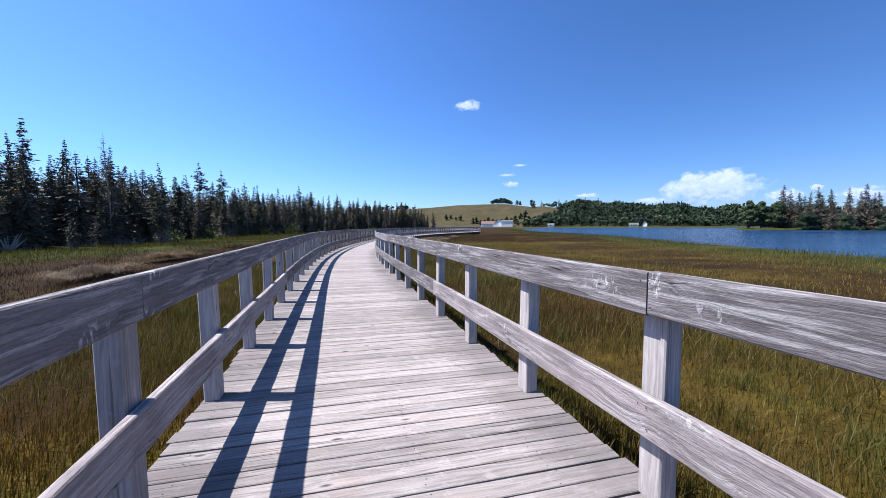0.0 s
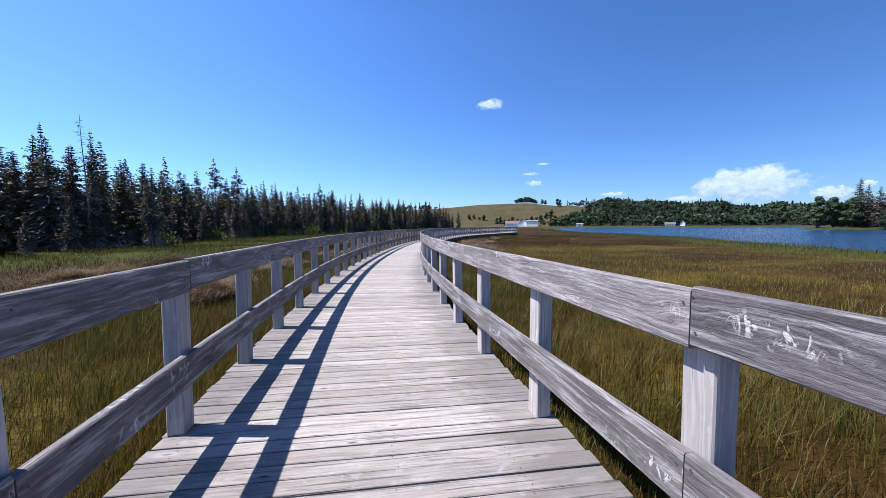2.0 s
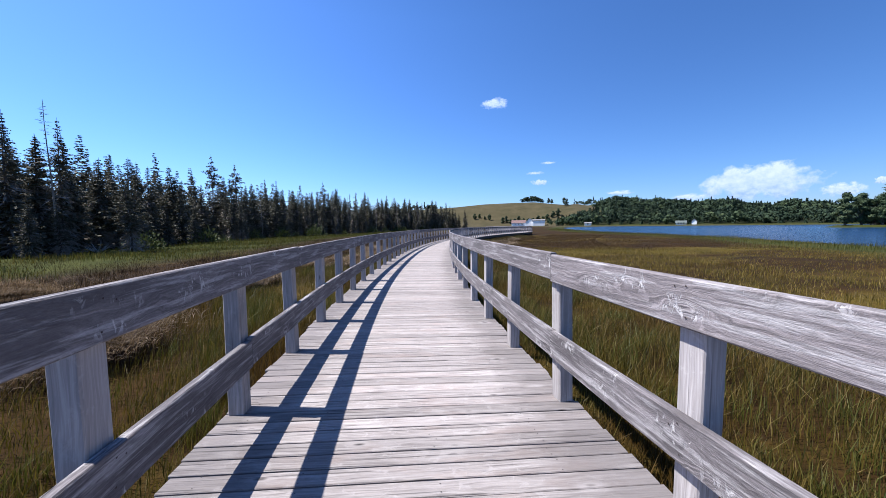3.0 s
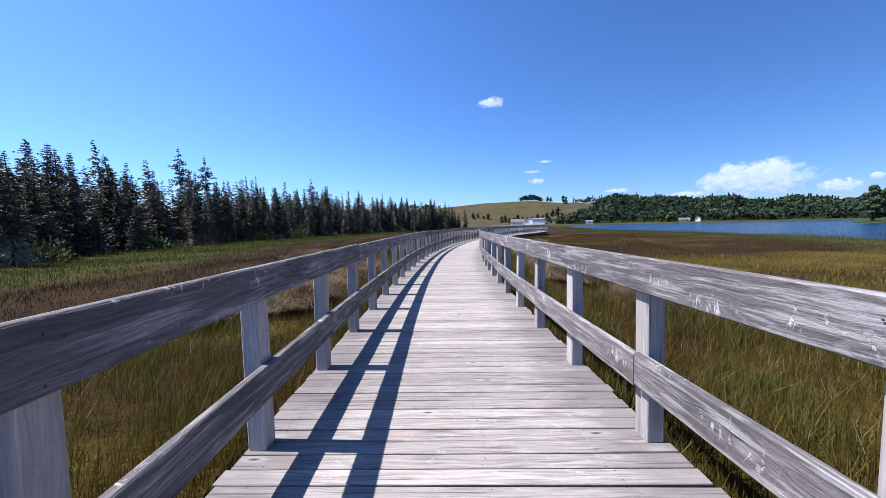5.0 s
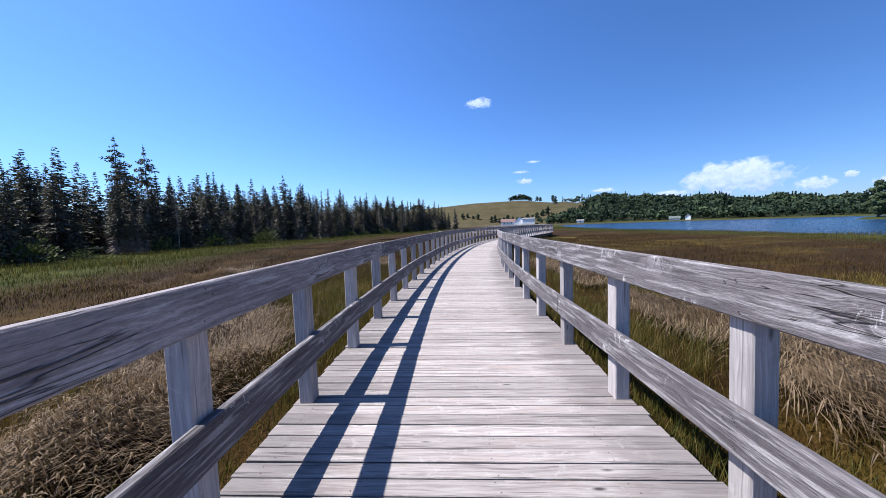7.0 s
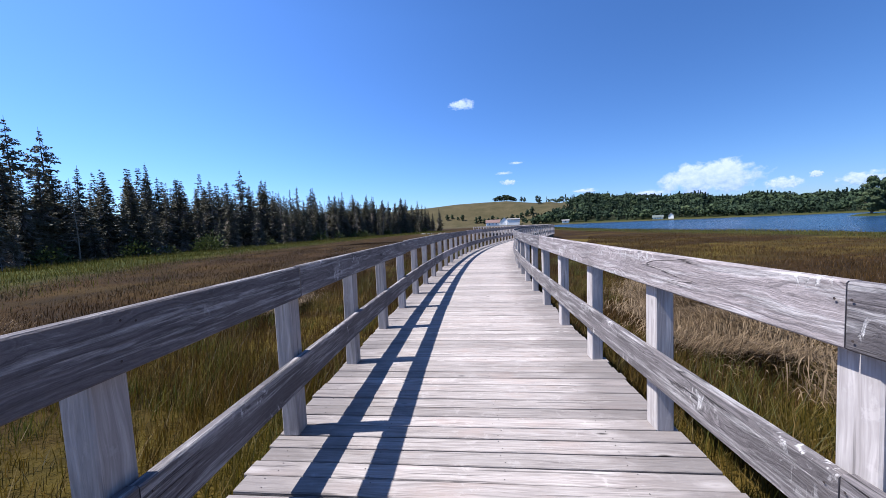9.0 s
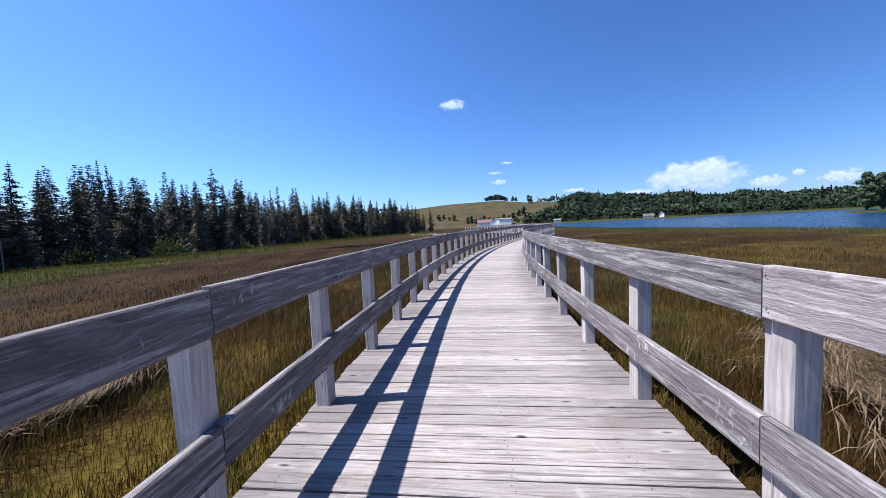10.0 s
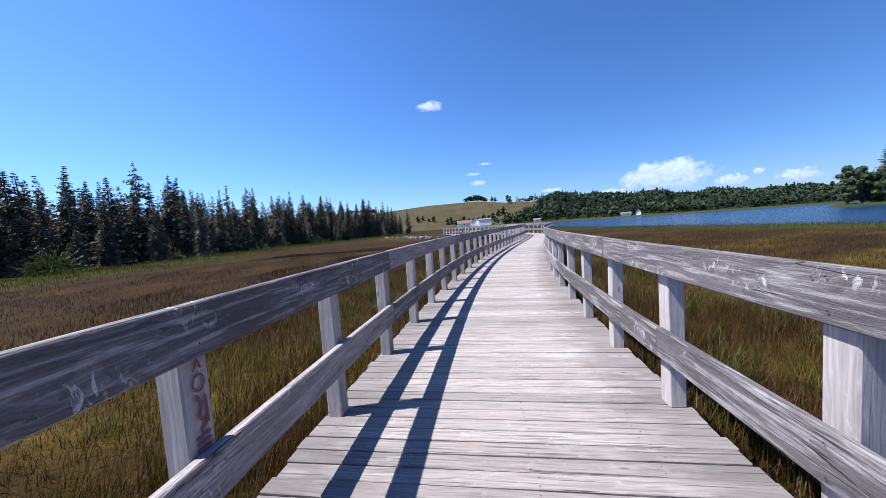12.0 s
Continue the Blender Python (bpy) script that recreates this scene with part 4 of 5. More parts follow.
# clump and single trees on the hill crest, hedge row behind the farm
for k in range(13):
    az = 27.4 + 0.27 * k
    broad_tree(*polar(az, 428 + 3 * math.sin(k * 2.1)), 4.0 + 3.6 * math.sin(math.pi * (k + 0.5) / 13), 3.2, 330 + k, "round-headed tree in the clump on the hill crest")
for k, (az, d, h) in enumerate(((31.6, 425, 6.5), (32.1, 425, 5.5), (34.0, 405, 10.0), (34.4, 400, 9.0))):
    broad_tree(*polar(az, d), h, 2.6, 350 + k, "lone dark tree on the crest of the hay field")
for k, (az, h) in enumerate(((19.6, 6.5), (20.4, 5.2), (21.3, 4.4), (22.1, 6.8), (24.3, 6.6), (24.9, 7.2), (25.6, 5.8), (26.3, 6.2), (27.0, 7.2), (27.7, 5.8), (28.5, 6.6), (29.3, 6.2), (30.1, 7.0),
                             (30.9, 6.0), (31.6, 7.4), (32.4, 7.0), (33.2, 7.8))):
    d = 352 if az > 24 else 368
    broad_tree(*polar(az, d + 4 * math.sin(k * 1.7)), h, h * 0.42, 360 + k, "dark green tree in the row below the hay field")


# ------------------------------------------------------------------ farm and houses across the water
def gable_house(name, label, az, d, length, depth, wall, roof_h, roof_mat, turn, windows=3):
    x, y = polar(az, d)
    z = float(land(np.array([x]), np.array([y]))[0]) - 0.1
    top = empty(name, pose(x, y, z, 0, 0, turn))
    tagged(top, label, "house", "farm buildings")
    L, D = length / 2, depth / 2
    v = [(-L, -D, 0), (L, -D, 0), (L, D, 0), (-L, D, 0), (-L, -D, wall), (L, -D, wall), (L, D, wall), (-L, D, wall)]
    body = mesh_of("wall", v, [(0, 1, 5, 4), (1, 2, 6, 5), (2, 3, 7, 6), (3, 0, 4, 7)], MAT_WHITE)
    part_of("wall", body, top)
    gv = []
    gf = []
    for sx in (-L, L):
        k = len(gv)
        gv += [(sx, -D, wall), (sx, D, wall), (sx, 0, wall + roof_h)]
        gf.append((k, k + 1, k + 2))
    part_of("gable", mesh_of("gable", gv, gf, MAT_WHITE), top)
    o, th = 0.35, 0.16
    for sgn in (-1, 1):
        rv = [(-L - o, sgn * (D + o), wall - o * roof_h / D), (L + o, sgn * (D + o), wall - o * roof_h / D), (L + o, 0, wall + roof_h), (-L - o, 0, wall + roof_h)]
        rv += [(a, b, c + th) for a, b, c in rv]
        part_of("roof", mesh_of("roof", rv, [(0, 1, 2, 3), (7, 6, 5, 4), (0, 4, 5, 1), (1, 5, 6, 2), (3, 2, 6, 7), (0, 3, 7, 4)], roof_mat), top)
    for k in range(windows):
        wx = -L + (k + 1) * length / (windows + 1)
        b = beam_mesh("window", 0.8, 0.08, 1.0, MAT_PANE, 0.01)
        part_of("window", b, top, pose(wx, -D - 0.02, wall * 0.45))
    return top


gable_house("barn", "long low white barn with a weathered red roof", 27.0, 330, 13.0, 8.0, 3.0, 2.6, MAT_ROOF_RED, -30)
gable_house("farmhouse", "white farmhouse with a gable towards the marsh", 28.8, 328, 7.5, 7.5, 3.9, 3.2, MAT_ROOF_GREY, 58, 2)
gable_house("white_shed", "large white shed with a low roof", 30.2, 326, 11.0, 8.0, 5.2, 0.9, MAT_ROOF_GREY, -30, 0)
gable_house("lake_house", "white cottage by the lake shore", 51.5, 262, 2.4, 2.6, 2.2, 1.5, MAT_ROOF_GREY, 40, 1)
gable_house("lake_bungalow", "long house with a grey-green roof by the lake", 50.0, 266, 5.6, 3.6, 1.2, 1.3, MAT_ROOF_GREEN, -50, 3)
gable_house("boat_shed", "small pale shed on the shore", 37.9, 246, 4.2, 3.0, 1.7, 0.6, MAT_ROOF_GREY, -38, 1)


# ------------------------------------------------------------------ clouds
def cloud(az, el, wide, high, seed, softness):
    d = 2900.0
    cx, cy, cz = d * math.sin(radians(az)) * math.cos(radians(el)), d * math.cos(radians(az)) * math.cos(radians(el)), d * math.sin(radians(el))
    w_, h_ = d * math.tan(radians(wide)) / 2, d * math.tan(radians(high)) / 2
    me = mesh_of("cloud", [(-w_, 0, -h_), (w_, 0, -h_), (w_, 0, h_), (-w_, 0, h_)], [(0, 1, 2, 3)], cloud_material(seed, softness), [(0, 0), (1, 0), (1, 1), (0, 1)])
    ob = new("cloud", me)
    ob.matrix_world = pose(cx + HUB[0], cy + HUB[1], cz, 0, 0, -az)
    ob.visible_shadow = False
    return tagged(ob, "white fair-weather cloud in the blue sky", "cloud", "clouds", "structure")


for spec in ((56.4, 5.35, 14.5, 6.6, 1, 0.18), (22.8, 19.2, 6.0, 2.5, 2, 0.30), (29.9, 6.9, 3.6, 1.4, 3, 0.32), (29.2, 8.35, 3.8, 0.8, 4, 0.45), (31.2, 9.8, 3.2, 0.7, 5, 0.45),
             (63.6, 3.6, 4.6, 2.4, 6, 0.24), (66.2, 4.3, 1.6, 1.1, 7, 0.14), (41.5, 4.7, 5.0, 1.0, 8, 0.25), (69.5, 3.4, 5.4, 2.4, 9, 0.24), (50.0, 3.6, 6.0, 1.6, 10, 0.3)):
    cloud(*spec)

# ------------------------------------------------------------------ marsh grass
# mats of flattened straw: arc length, offset, half length and half width
STRAW_MATS = ((17.4, -2.3, 1.0, 0.6), (16.6, -3.1, 0.7, 0.5), (19.4, -2.0, 1.0, 0.6), (20.6, -2.4, 0.9, 0.6), (13.5, -3.4, 0.9, 0.5), (22.6, -3.4, 0.9, 0.5), (19.2, 2.5, 0.9, 0.6), (21.4, 2.6, 1.0, 0.6),
              (24.4, 2.4, 0.9, 0.5), (27.4, 2.8, 1.3, 0.8), (26.3, 2.2, 1.0, 0.6), (16.8, 2.9, 0.6, 0.4), (20.3, 3.2, 1.2, 0.8), (27.8, -3.2, 0.9, 0.5), (10.0, -3.0, 0.8, 0.5), (8.0, -6.0, 1.2, 0.5), (31.5, -5.0, 1.1, 0.4), (33.5, 3.2, 0.6, 0.4),
              (25, -6.5, 1.5, 0.5), (12, -7.0, 1.6, 0.5))


def blades(name, s, u, height, width, mat, lean=0.35, base_z=MARSH - 0.02, seed=1, label="", cap=None):
    """Upright bent blades at places along the line."""
    r = np.random.default_rng(seed)
    x, y, _ = line(s, u)
    n = len(x)
    a = r.uniform(0, 2 * np.pi, n)
    b = r.normal(0.4, 1.2, n)
    L = np.abs(r.normal(0, lean, n)) * height
    sx, sy = np.cos(a) * width, np.sin(a) * width
    lx, ly = np.cos(b) * L, np.sin(b) * L
    z0 = np.full(n, base_z)
    def p(fx, fz, w):
        return np.stack([x + lx * fx + sx * w, y + ly * fx + sy * w, z0 + height * fz], -1)
    V = np.stack([p(0, 0, -0.4), p(0.22, 0.48, 0.5), p(1.0, 1.0, 0.0), p(0.22, 0.48, -0.3)], 1).reshape(-1, 3)
    F = np.arange(4 * n).reshape(n, 4)
    return tagged(new(name, mesh_of(name, V, F, mat)), label, "grass", kind="stuff")


def grass_belt(seed, count, s0, s1, u0, u1, h0, h1, w, mat, label, power=1.0, clump=0):
    r = np.random.default_rng(seed)
    s = r.uniform(s0, s1, count)
    u = u0 + (u1 - u0) * r.uniform(0, 1, count) ** power
    if clump:
        n = max(1, count // clump)
        cs, cu = r.uniform(s0, s1, n), u0 + (u1 - u0) * r.uniform(0, 1, n) ** power
        i = r.integers(0, n, count)
        s, u = cs[i] + r.normal(0, 0.07, count), cu[i] + r.normal(0, 0.07, count)
        keep = np.abs(u) > HALF + 0.02
        s, u = s[keep], u[keep]
    bare = np.zeros(len(s))
    for ms, mu, ml, mw in STRAW_MATS:
        bare = np.maximum(bare, np.exp(-((s - ms) / (0.85 * ml)) ** 2 - ((u - mu) / (0.85 * mw)) ** 2))
    keep = r.random(len(s)) > bare * 1.35 * (0.76 + 0.24 * np.sin(s * 5.0 + 2 * np.sin(u * 4.0)))
    s, u = s[keep], u[keep]
    h = r.uniform(h0, h1, len(s)) * (0.8 + 0.25 * np.sin(s * 1.7 + u * 2.1))
    h = np.where(np.abs(u) < HALF + 0.10, np.minimum(h, 0.36), h)
    return blades("marsh_grass", s, u, h, w, mat, seed=seed + 1, label=label)


for sgn, seed in ((-1, 41), (1, 61)):
    for k, (s0, s1, near) in enumerate(((-4, 26, MAT_GRASS), (25, 44, MAT_GRASS_MIXED))):
        share = (s1 - s0) / 48
        grass_belt(seed + 20 * k, int(150000 * share), s0, s1, sgn * HALF, sgn * 3.6, 0.11, 0.29, 0.0056, near, "olive and rust marsh grass beside the boardwalk", 0.9)
        grass_belt(seed + 20 * k + 8, int(95000 * share), s0, s1, sgn * HALF, sgn * 1.9, 0.10, 0.27, 0.005, near, "fine marsh grass beside the boardwalk", 1.0)
    # left belts take the darkened rust, shade of the backlit side included
    grass_belt(seed + 2, 42000, -4, 25, sgn * 3.2, sgn * 9.0, 0.10, 0.22, 0.009, MAT_GRASS_GOLD if sgn > 0 else MAT_GRASS_SHADED, "golden-olive marsh grass" if sgn > 0 else "dark rust-brown marsh grass, colour deepened for its backlit side", 1.0)
    grass_belt(seed + 3, 38000, 24, 52, sgn * 3.2, sgn * 9.0, 0.10, 0.20, 0.009, MAT_GRASS_RUSTY if sgn > 0 else MAT_GRASS_SHADED, "rust-brown marsh grass" if sgn > 0 else "dark rust-brown marsh grass, colour deepened for its backlit side", 1.0)
    grass_belt(seed + 4, 26000, -4, 44, sgn * HALF, sgn * 3.0, 0.18, 0.36, 0.0058, MAT_GRASS_GREEN, "fresh green sedge tufts by the deck", 1.0, 60)
    grass_belt(seed + 6, 26000, 0, 25, sgn * 8.5, sgn * 17.0, 0.06, 0.14, 0.012, MAT_GRASS_GOLD if sgn > 0 else MAT_GRASS_SHADED, "marsh grass further from the boardwalk", 1.0)
    grass_belt(seed + 7, 34000, 24, 62, sgn * 8.5, sgn * 17.0, 0.06, 0.14, 0.012, MAT_GRASS_RUSTY if sgn > 0 else MAT_GRASS_SHADED, "rust-brown marsh grass further from the boardwalk", 1.0)


def reed_belt(poly, count, spread, inward, h0, h1, width, mat, seed, label):
    """Blades scattered along a shore or wood edge."""
    r = np.random.default_rng(seed)
    pts = np.array(poly, float)
    seg = np.hypot(*np.diff(pts, axis=0).T)
    cum = np.concatenate([[0], np.cumsum(seg)])
    d = r.uniform(0, cum[-1], count)
    i = np.clip(np.searchsorted(cum, d, side="right") - 1, 0, len(seg) - 1)
    w = ((d - cum[i]) / seg[i])[:, None]
    p = pts[i] * (1 - w) + pts[i + 1] * w
    t = (pts[i + 1] - pts[i]) / seg[i][:, None]
    off = inward + r.normal(0, spread, count)
    x, y = p[:, 0] - t[:, 1] * off, p[:, 1] + t[:, 0] * off
    z = land(x, y) - 0.02
    a, b = r.uniform(0, 6.28, count), r.uniform(0, 6.28, count)
    h = r.uniform(h0, h1, count) * (0.75 + 0.35 * np.sin(d * 0.9) * np.sin(d * 0.37))
    L = np.abs(r.normal(0, 0.22, count)) * h
    sx, sy, lx, ly = np.cos(a) * width, np.sin(a) * width, np.cos(b) * L, np.sin(b) * L
    def q(fx, fz, k):
        return np.stack([x + lx * fx + sx * k, y + ly * fx + sy * k, z + h * fz], -1)
    V = np.stack([q(0, 0, -0.4), q(0.22, 0.48, 0.5), q(1, 1, 0), q(0.22, 0.48, -0.3)], 1).reshape(-1, 3)
    return tagged(new("reeds", mesh_of("reeds", V, np.arange(4 * count).reshape(count, 4), mat)), label, "reeds", kind="stuff")


reed_belt(SHORE[1:10], 26000, 1.5, 2.4, 0.14, 0.34, 0.018, MAT_GRASS_GREEN, 71, "green reeds along the lake shore")
reed_belt(FOREST_EDGE[1:], 74000, 2.7, -4.2, 0.14, 0.42, 0.019, MAT_GRASS_GREEN, 72, "tall green grass before the spruces")
reed_belt(FOREST_EDGE[2:9], 9000, 0.5, -8.6, 0.05, 0.14, 0.022, MAT_STRAW, 74, "pale dead reeds along the drift line")


def straw_mat(s, u, length, width, seed):
    """Flattened straw: long blades lying over one another in swirls."""
    r = np.random.default_rng(seed)
    n = int(15000 * length * width)
    q = r.normal(0, 0.42, (n, 2))
    ss, uu = s + q[:, 0] * length, u + q[:, 1] * width
    keep = np.abs(uu) > HALF + 0.06
    ss, uu = ss[keep], uu[keep]
    n = len(ss)
    x, y, _ = line(ss, uu)
    a = 1.5 * np.sin(ss * 1.9 + seed) + 1.3 * np.cos(uu * 2.3) + r.normal(0, 0.5, n)
    L, W = r.uniform(0.07, 0.18, n), r.uniform(0.0022, 0.0042, n)
    z = MARSH + 0.10 + 0.14 * np.abs(np.sin(ss * 3.1 + uu * 2.2)) * np.abs(np.cos(uu * 3.0 - ss)) + r.uniform(0, 0.05, n)
    dx, dy = np.cos(a), np.sin(a)
    tip = r.uniform(-0.05, 0.06, n)
    up = np.abs(r.normal(0, 0.05, n))
    mx, my, mz = x + dx * L * 0.5, y + dy * L * 0.5, z + up
    V = np.stack([np.stack([x, y, z - 0.03], -1), np.stack([mx - dy * W, my + dx * W, mz], -1), np.stack([x + dx * L, y + dy * L, z + up * 1.1 + tip * 0.4], -1),
                  np.stack([mx + dy * W, my - dx * W, mz], -1)], 1).reshape(-1, 3)
    me = mesh_of("straw_mat", V, np.arange(4 * n).reshape(n, 4), MAT_STRAW)
    return tagged(new("straw_mat", me), "flattened tan straw lying on the marsh", "dead grass", "straw mats", "stuff")


for k, spec in enumerate(STRAW_MATS):
    straw_mat(*spec, 500 + k)

# ------------------------------------------------------------------ dead wood
def snag(x, y, height, seed):
    """A dead standing tree: bare leaning stem with stubs of branches."""
    r = np.random.default_rng(seed)
    z = float(land(np.array([x]), np.array([y]))[0]) - 0.05
    top = empty("dead_tree", pose(x, y, z, float(r.normal(0, 2)), float(r.normal(0, 2)), 0))
    tagged(top, "bare grey dead spruce with broken branches", "tree", "dead trees")
    v, f = [], []
    for i in range(8):
        t = i / 7
        for c in range(6):
            a = c * math.pi / 3
            rad = height * (0.0068 * (1 - t) + 0.0012)
            v.append((rad * math.cos(a) + 0.01 * height * math.sin(t * 5), rad * math.sin(a), t * height))
    for i in range(7):
        for c in range(6):
            f.append((i * 6 + c, i * 6 + (c + 1) % 6, i * 6 + 6 + (c + 1) % 6, i * 6 + 6 + c))
    part_of("stem", mesh_of("stem", v, f, MAT_TWIG, smooth=True), top)
    n = 130
    h = r.uniform(0.25, 0.98, n)
    a = r.uniform(0, 6.28, n)
    D = np.stack([np.cos(a), np.sin(a), r.normal(0.05, 0.25, n)], -1)
    D /= np.linalg.norm(D, axis=1, keepdims=True)
    P = np.stack([0.01 * height * np.sin(h * 5), np.zeros(n), h * height], -1)
    bv, bf = shards(P, D, height * r.uniform(0.05, 0.17, n) * (1.15 - h), np.full(n, height * 0.0022), r, 0.1)
    tagged(part_of("dead_wood", mesh_of("dead_wood", bv, bf, MAT_TWIG), top), kind="stuff")
    return top


for k_, (x_, y_, h_) in enumerate(((-14.4, 27.5, 7.6), (-10.5, 49.5, 5.2), (-6.2, 60.5, 6.6), (-1.5, 71.0, 6.8), (4.0, 80.5, 6.4), (9.5, 88.0, 7.4), (15.5, 96.0, 6.8))):
    snag(x_, y_, h_, 600 + k_)


def driftwood(x, y, size, seed):
    """A bleached root plate with splayed arms."""
    r = np.random.default_rng(seed)
    z = float(land(np.array([x]), np.array([y]))[0])
    v, f = [], []
    for k in range(9):
        a, rise = r.uniform(0, 6.28), r.uniform(0.15, 1.1)
        d = np.array([math.cos(a) * math.cos(rise), math.sin(a) * math.cos(rise), math.sin(rise)])
        s1 = np.cross(d, (0.2, 0.1, 1)); s1 /= np.linalg.norm(s1)
        s2 = np.cross(d, s1)
        base = len(v)
        L = size * r.uniform(0.5, 1.0)
        for t in (0.0, 0.45, 1.0):
            c = d * L * t + np.array([0, 0, 0.25 * size * t * t])
            rad = size * 0.075 * (1 - 0.85 * t)
            for q in range(5):
                an = q * 2 * math.pi / 5
                v.append(c + rad * (math.cos(an) * s1 + math.sin(an) * s2))
        for t in range(2):
            for q in range(5):
                f.append((base + t * 5 + q, base + t * 5 + (q + 1) % 5, base + t * 5 + 5 + (q + 1) % 5, base + t * 5 + 5 + q))
    ob = new("driftwood_stump", mesh_of("driftwood_stump", v, f, MAT_DRIFT, smooth=True))
    ob.matrix_world = pose(x, y, z)
    return tagged(ob, "bleached driftwood root lying on the marsh grass", "driftwood")


driftwood(-16.0, 22.0, 1.1, 1)
driftwood(-8.6, 56.5, 0.9, 2)
driftwood(-13.6, 29.0, 0.7, 3)


# ------------------------------------------------------------------ stones of the causeway
def boulder(seed):
    """A rough pale boulder of unit size, flattened below."""
    r = np.random.default_rng(seed)
    bm = bmesh.new()
    bmesh.ops.create_icosphere(bm, subdivisions=2, radius=0.5)
    for vert in bm.verts:
        k = 1.0 + 0.22 * math.sin(vert.co.x * 7 + seed) * math.cos(vert.co.y * 6 - seed) + float(r.normal(0, 0.05))
        vert.co = Vector((vert.co.x * k, vert.co.y * k * 0.85, max(-0.22, vert.co.z * k * 0.72)))
    me = bpy.data.meshes.new("boulder")
    bm.to_mesh(me)
    bm.free()
    me.materials.append(MAT_STONE)
    return me


def causeway_stones():
    """Boulders that line the bank where the boardwalk meets the land."""
    r = np.random.default_rng(88)
    kinds = [boulder(k) for k in range(4)]
    for k in range(44):
        s = END + 0.4 + 24.0 * r.uniform(0, 1) ** 1.1
        u = float(r.choice([-1.1, 1.1])) + float(r.normal(0, 0.25))
        x, y, _ = line(s, u)
        size = float(r.uniform(0.22, 0.50))
        ob = new("boulder", kinds[int(r.integers(4))])
        z = float(land(np.array([x]), np.array([y]))[0])
        ob.matrix_world = Matrix.LocRotScale((float(x), float(y), z + 0.16 * size), Euler((0, 0, float(r.uniform(0, 6.28)))), (size, size, size))
        tagged(ob, "pale grey boulder on the bank beyond the boardwalk", "boulder", "boulders on the bank")


causeway_stones()


# ------------------------------------------------------------------ scrawl on one post
def scrawl(j):
    """Faded pink paint marks on the inner face of a left post."""
    s = post_station(j, -1)
    x, y, h = line(s, -(INNER - 0.003))
    v, f = [], []
    def stroke(pts, w):
        for (a, b), (c, d) in zip(pts[:-1], pts[1:]):
            n = math.hypot(c - a, d - b) + 1e-9
            ox, oz = -(d - b) / n * w, (c - a) / n * w
            k = len(v)
            v.extend([(0, a - ox, b - oz), (0, a + ox, b + oz), (0, c + ox, d + oz), (0, c - ox, d - oz)])
            f.append((k, k + 1, k + 2, k + 3))
    stroke([(0.016 * math.cos(t * math.pi / 8), 0.505 + 0.020 * math.sin(t * math.pi / 8)) for t in range(17)], 0.0028)
    stroke([(-0.012, 0.535), (0.0, 0.565), (0.010, 0.538)], 0.0028)
    stroke([(-0.010, 0.475), (0.004, 0.452), (-0.008, 0.425), (0.012, 0.405), (-0.006, 0.385)], 0.0045)
    stroke([(0.015, 0.470), (0.017, 0.40)], 0.0035)
    stroke([(-0.020, 0.372), (0.020, 0.378)], 0.004)
    stroke([(-0.020, 0.358), (0.020, 0.362)], 0.004)
    stroke([(-0.020, 0.345), (0.018, 0.347)], 0.004)
    ob = new("paint_scrawl", mesh_of("paint_scrawl", v, f, MAT_PAINT))
    ob.matrix_world = pose(float(x), float(y), 0.0, 0, 0, math.degrees(float(h)))
    return tagged(ob, "faded pink painted scrawl on a railing post", "graffiti")


scrawl(43)

# ------------------------------------------------------------------ boardwalk: deck
def deck_section():
    return tagged(empty("boardwalk_deck"), "sun-bleached grey plank deck curving across the marsh", "boardwalk", "deck sections", "structure")


PITCH, GAP, THICK = 0.0770, 0.0058, 0.026
SECTION = 18.0
DECKS = [deck_section() for _ in range(int((END + 6) / SECTION) + 1)]


def deck_at(s):
    return DECKS[int((s + 6.0) / SECTION)]


for u in (-0.70, 0.0, 0.70):
    s = -6.0
    while s < END:
        e = min(s + 6.0, END)
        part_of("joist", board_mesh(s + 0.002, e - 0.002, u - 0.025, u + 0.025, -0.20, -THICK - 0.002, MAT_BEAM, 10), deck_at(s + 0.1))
        s = e
BEAM_MESH = beam_mesh("crossbeam", 1.44, 0.07, 0.11, MAT_BEAM, 0.004)
PILE_MESH = beam_mesh("pile", 0.10, 0.10, 0.60, MAT_BEAM, 0.01)
for j in range(-7, LAST_POST, 2):
    s = post_station(j, -1)
    x, y, h = line(s)
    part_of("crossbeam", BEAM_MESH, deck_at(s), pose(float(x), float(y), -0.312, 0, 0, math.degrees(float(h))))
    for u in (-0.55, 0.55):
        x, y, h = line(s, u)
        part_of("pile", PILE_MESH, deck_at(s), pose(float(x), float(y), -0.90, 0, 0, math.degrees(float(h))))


def plank_skew(s):
    """Degrees by which the planks lag behind the bend: they were laid askew on the first straight bays."""
    return float(np.interp(s, [0, 9, 14, 30], [-5.0, -4.6, -2.4, -1.4]))


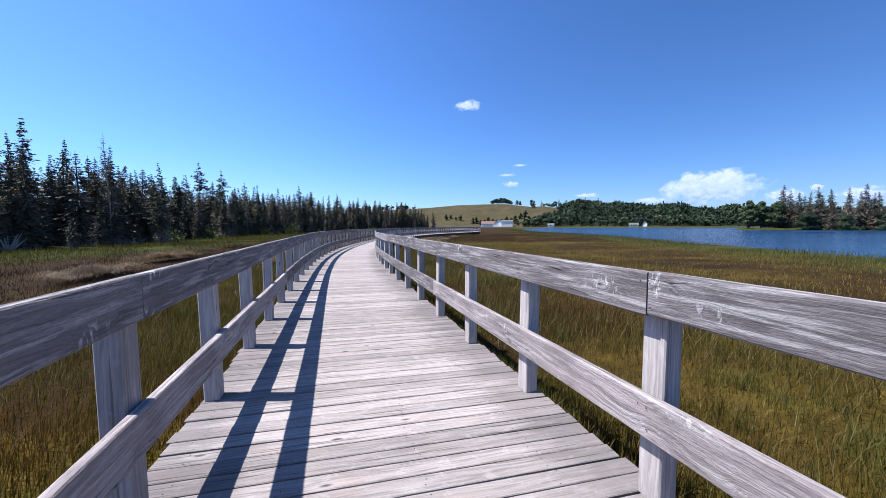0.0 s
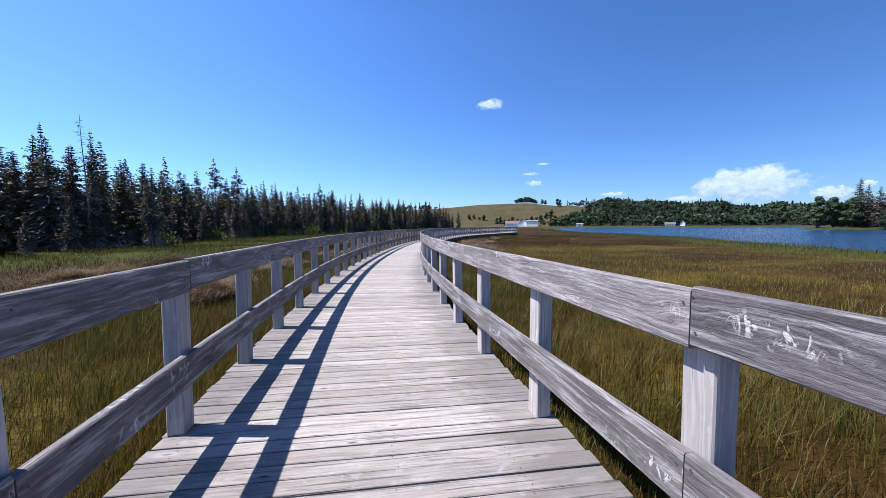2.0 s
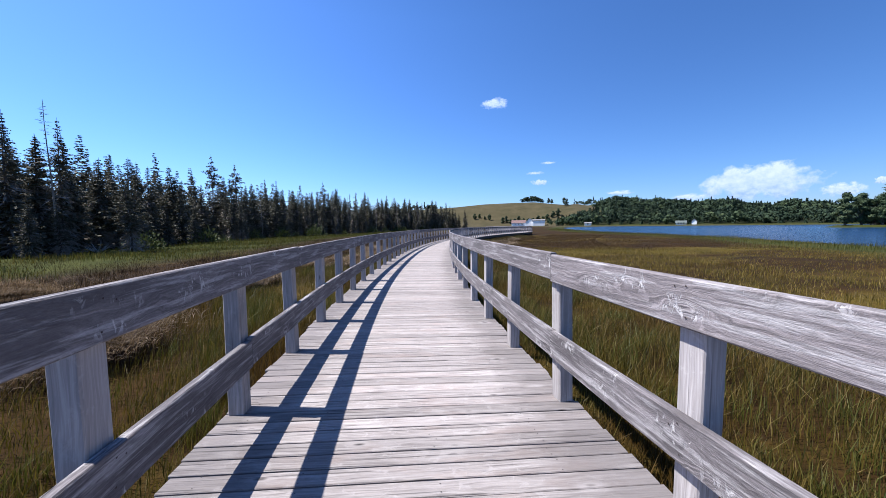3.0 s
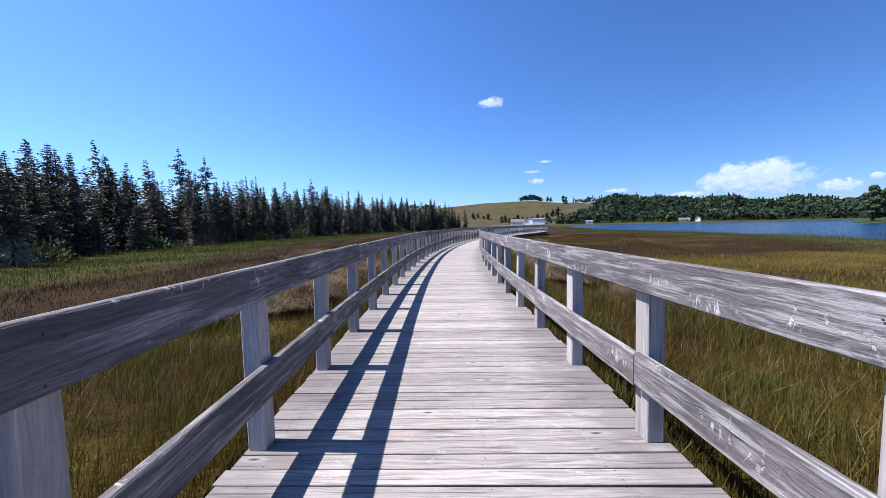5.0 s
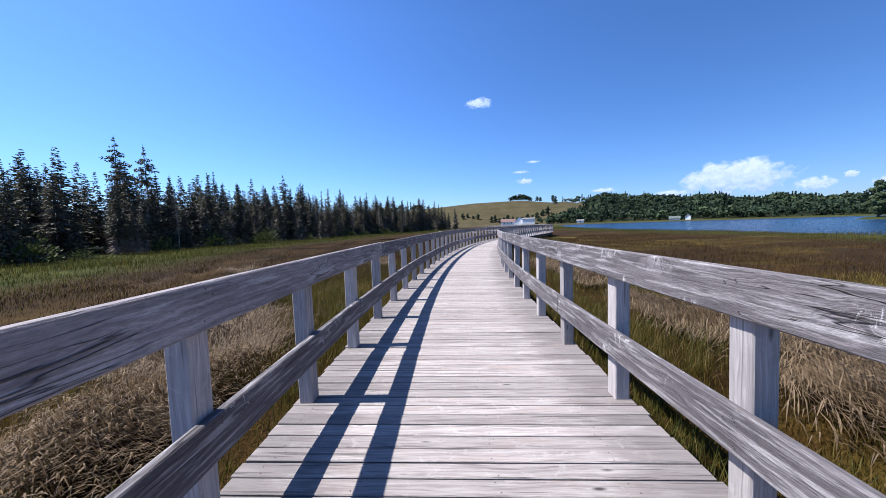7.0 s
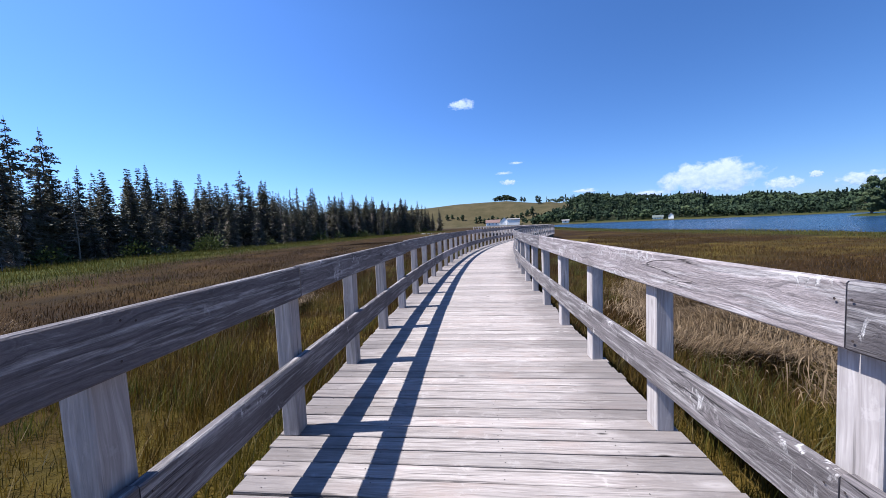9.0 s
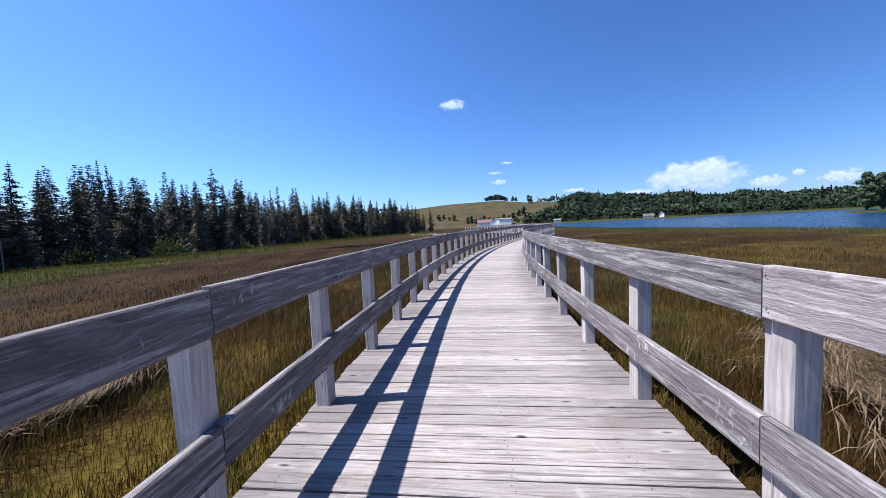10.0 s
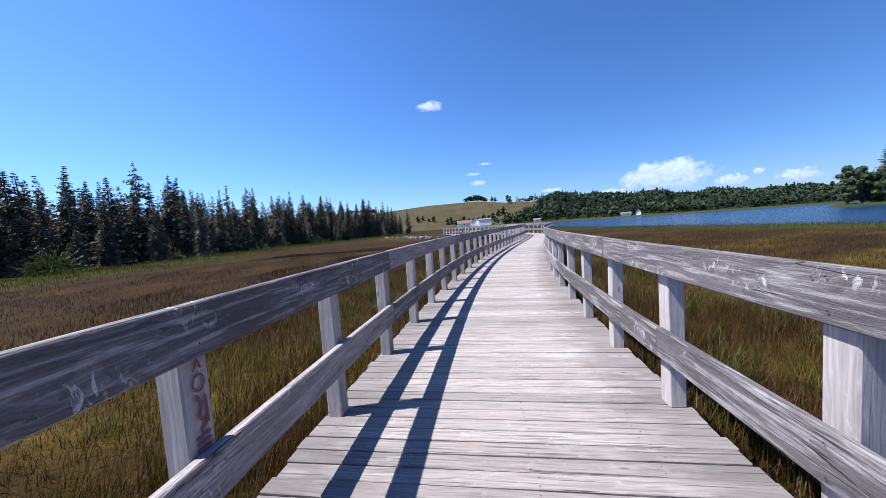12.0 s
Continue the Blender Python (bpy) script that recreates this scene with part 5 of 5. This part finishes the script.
PLANKS = [beam_mesh("plank", 2 * HALF + e, PITCH - GAP + d, THICK, MAT_DECK, 0.0025) for e, d in ((0, 0), (0.006, -0.001), (-0.006, 0.0005), (0.010, -0.0015))]
n_planks = int((END + 5.0) / PITCH)
rest_v, rest_f, rest_uv = [], [], []
nails = []
for k in range(n_planks):
    s = -5.0 + k * PITCH
    x, y, h = line(s)
    me = PLANKS[int(rng.integers(4))]
    m = pose(float(x), float(y), -THICK + float(rng.normal(0, 0.0007)), 0, float(rng.normal(0, 0.06)), math.degrees(float(h)) + plank_skew(s) + float(rng.normal(0, 0.10)))
    shift = float(rng.normal(0, 0.004))
    m = m @ Matrix.Translation((shift, 0, 0))
    if s < 48.0:
        part_of("plank", me, deck_at(s), m)
    else:
        co = np.empty(len(me.vertices) * 3, np.float32)
        me.vertices.foreach_get("co", co)
        loops = np.array([tuple(p.vertices) for p in me.polygons])
        uvs = np.empty(len(me.loops) * 2, np.float32)
        me.uv_layers[0].data.foreach_get("uv", uvs)
        co = co.reshape(-1, 3)[loops.ravel()]
        R = np.array(m.to_3x3())
        rest_f.append(np.arange(len(co)).reshape(-1, 4) + sum(len(a) for a in rest_v))
        rest_v.append(co @ R.T + np.array(m.translation))
        rest_uv.append(uvs.reshape(-1, 2) + np.array([0, k * 1.31], np.float32))
    if -3 < s < 45:
        for u in (-0.70, -0.36, 0.10, 0.52):
            if rng.random() < 0.25:
                continue
            for dv in (-0.02, 0.02):
                q = m @ Vector((u - shift + float(rng.normal(0, 0.010)), dv + float(rng.normal(0, 0.005)), THICK + 0.0012))
                nails.append(q)
far_planks = part_of("far_planks", mesh_of("far_planks", np.concatenate(rest_v), np.concatenate(rest_f), MAT_DECK, np.concatenate(rest_uv)), DECKS[-1])
tagged(far_planks, "planks of the deck further on", kind="stuff")
nv, nf = [], []
for q in nails:
    k = len(nv)
    for c in range(6):
        nv.append((q.x + 0.0024 * math.cos(c * math.pi / 3), q.y + 0.0024 * math.sin(c * math.pi / 3), q.z))
    nf.append([k + c for c in range(6)])
tagged(part_of("nail_heads", mesh_of("nail_heads", nv, nf, MAT_NAIL), DECKS[0]), "small rusty nail heads", kind="stuff")
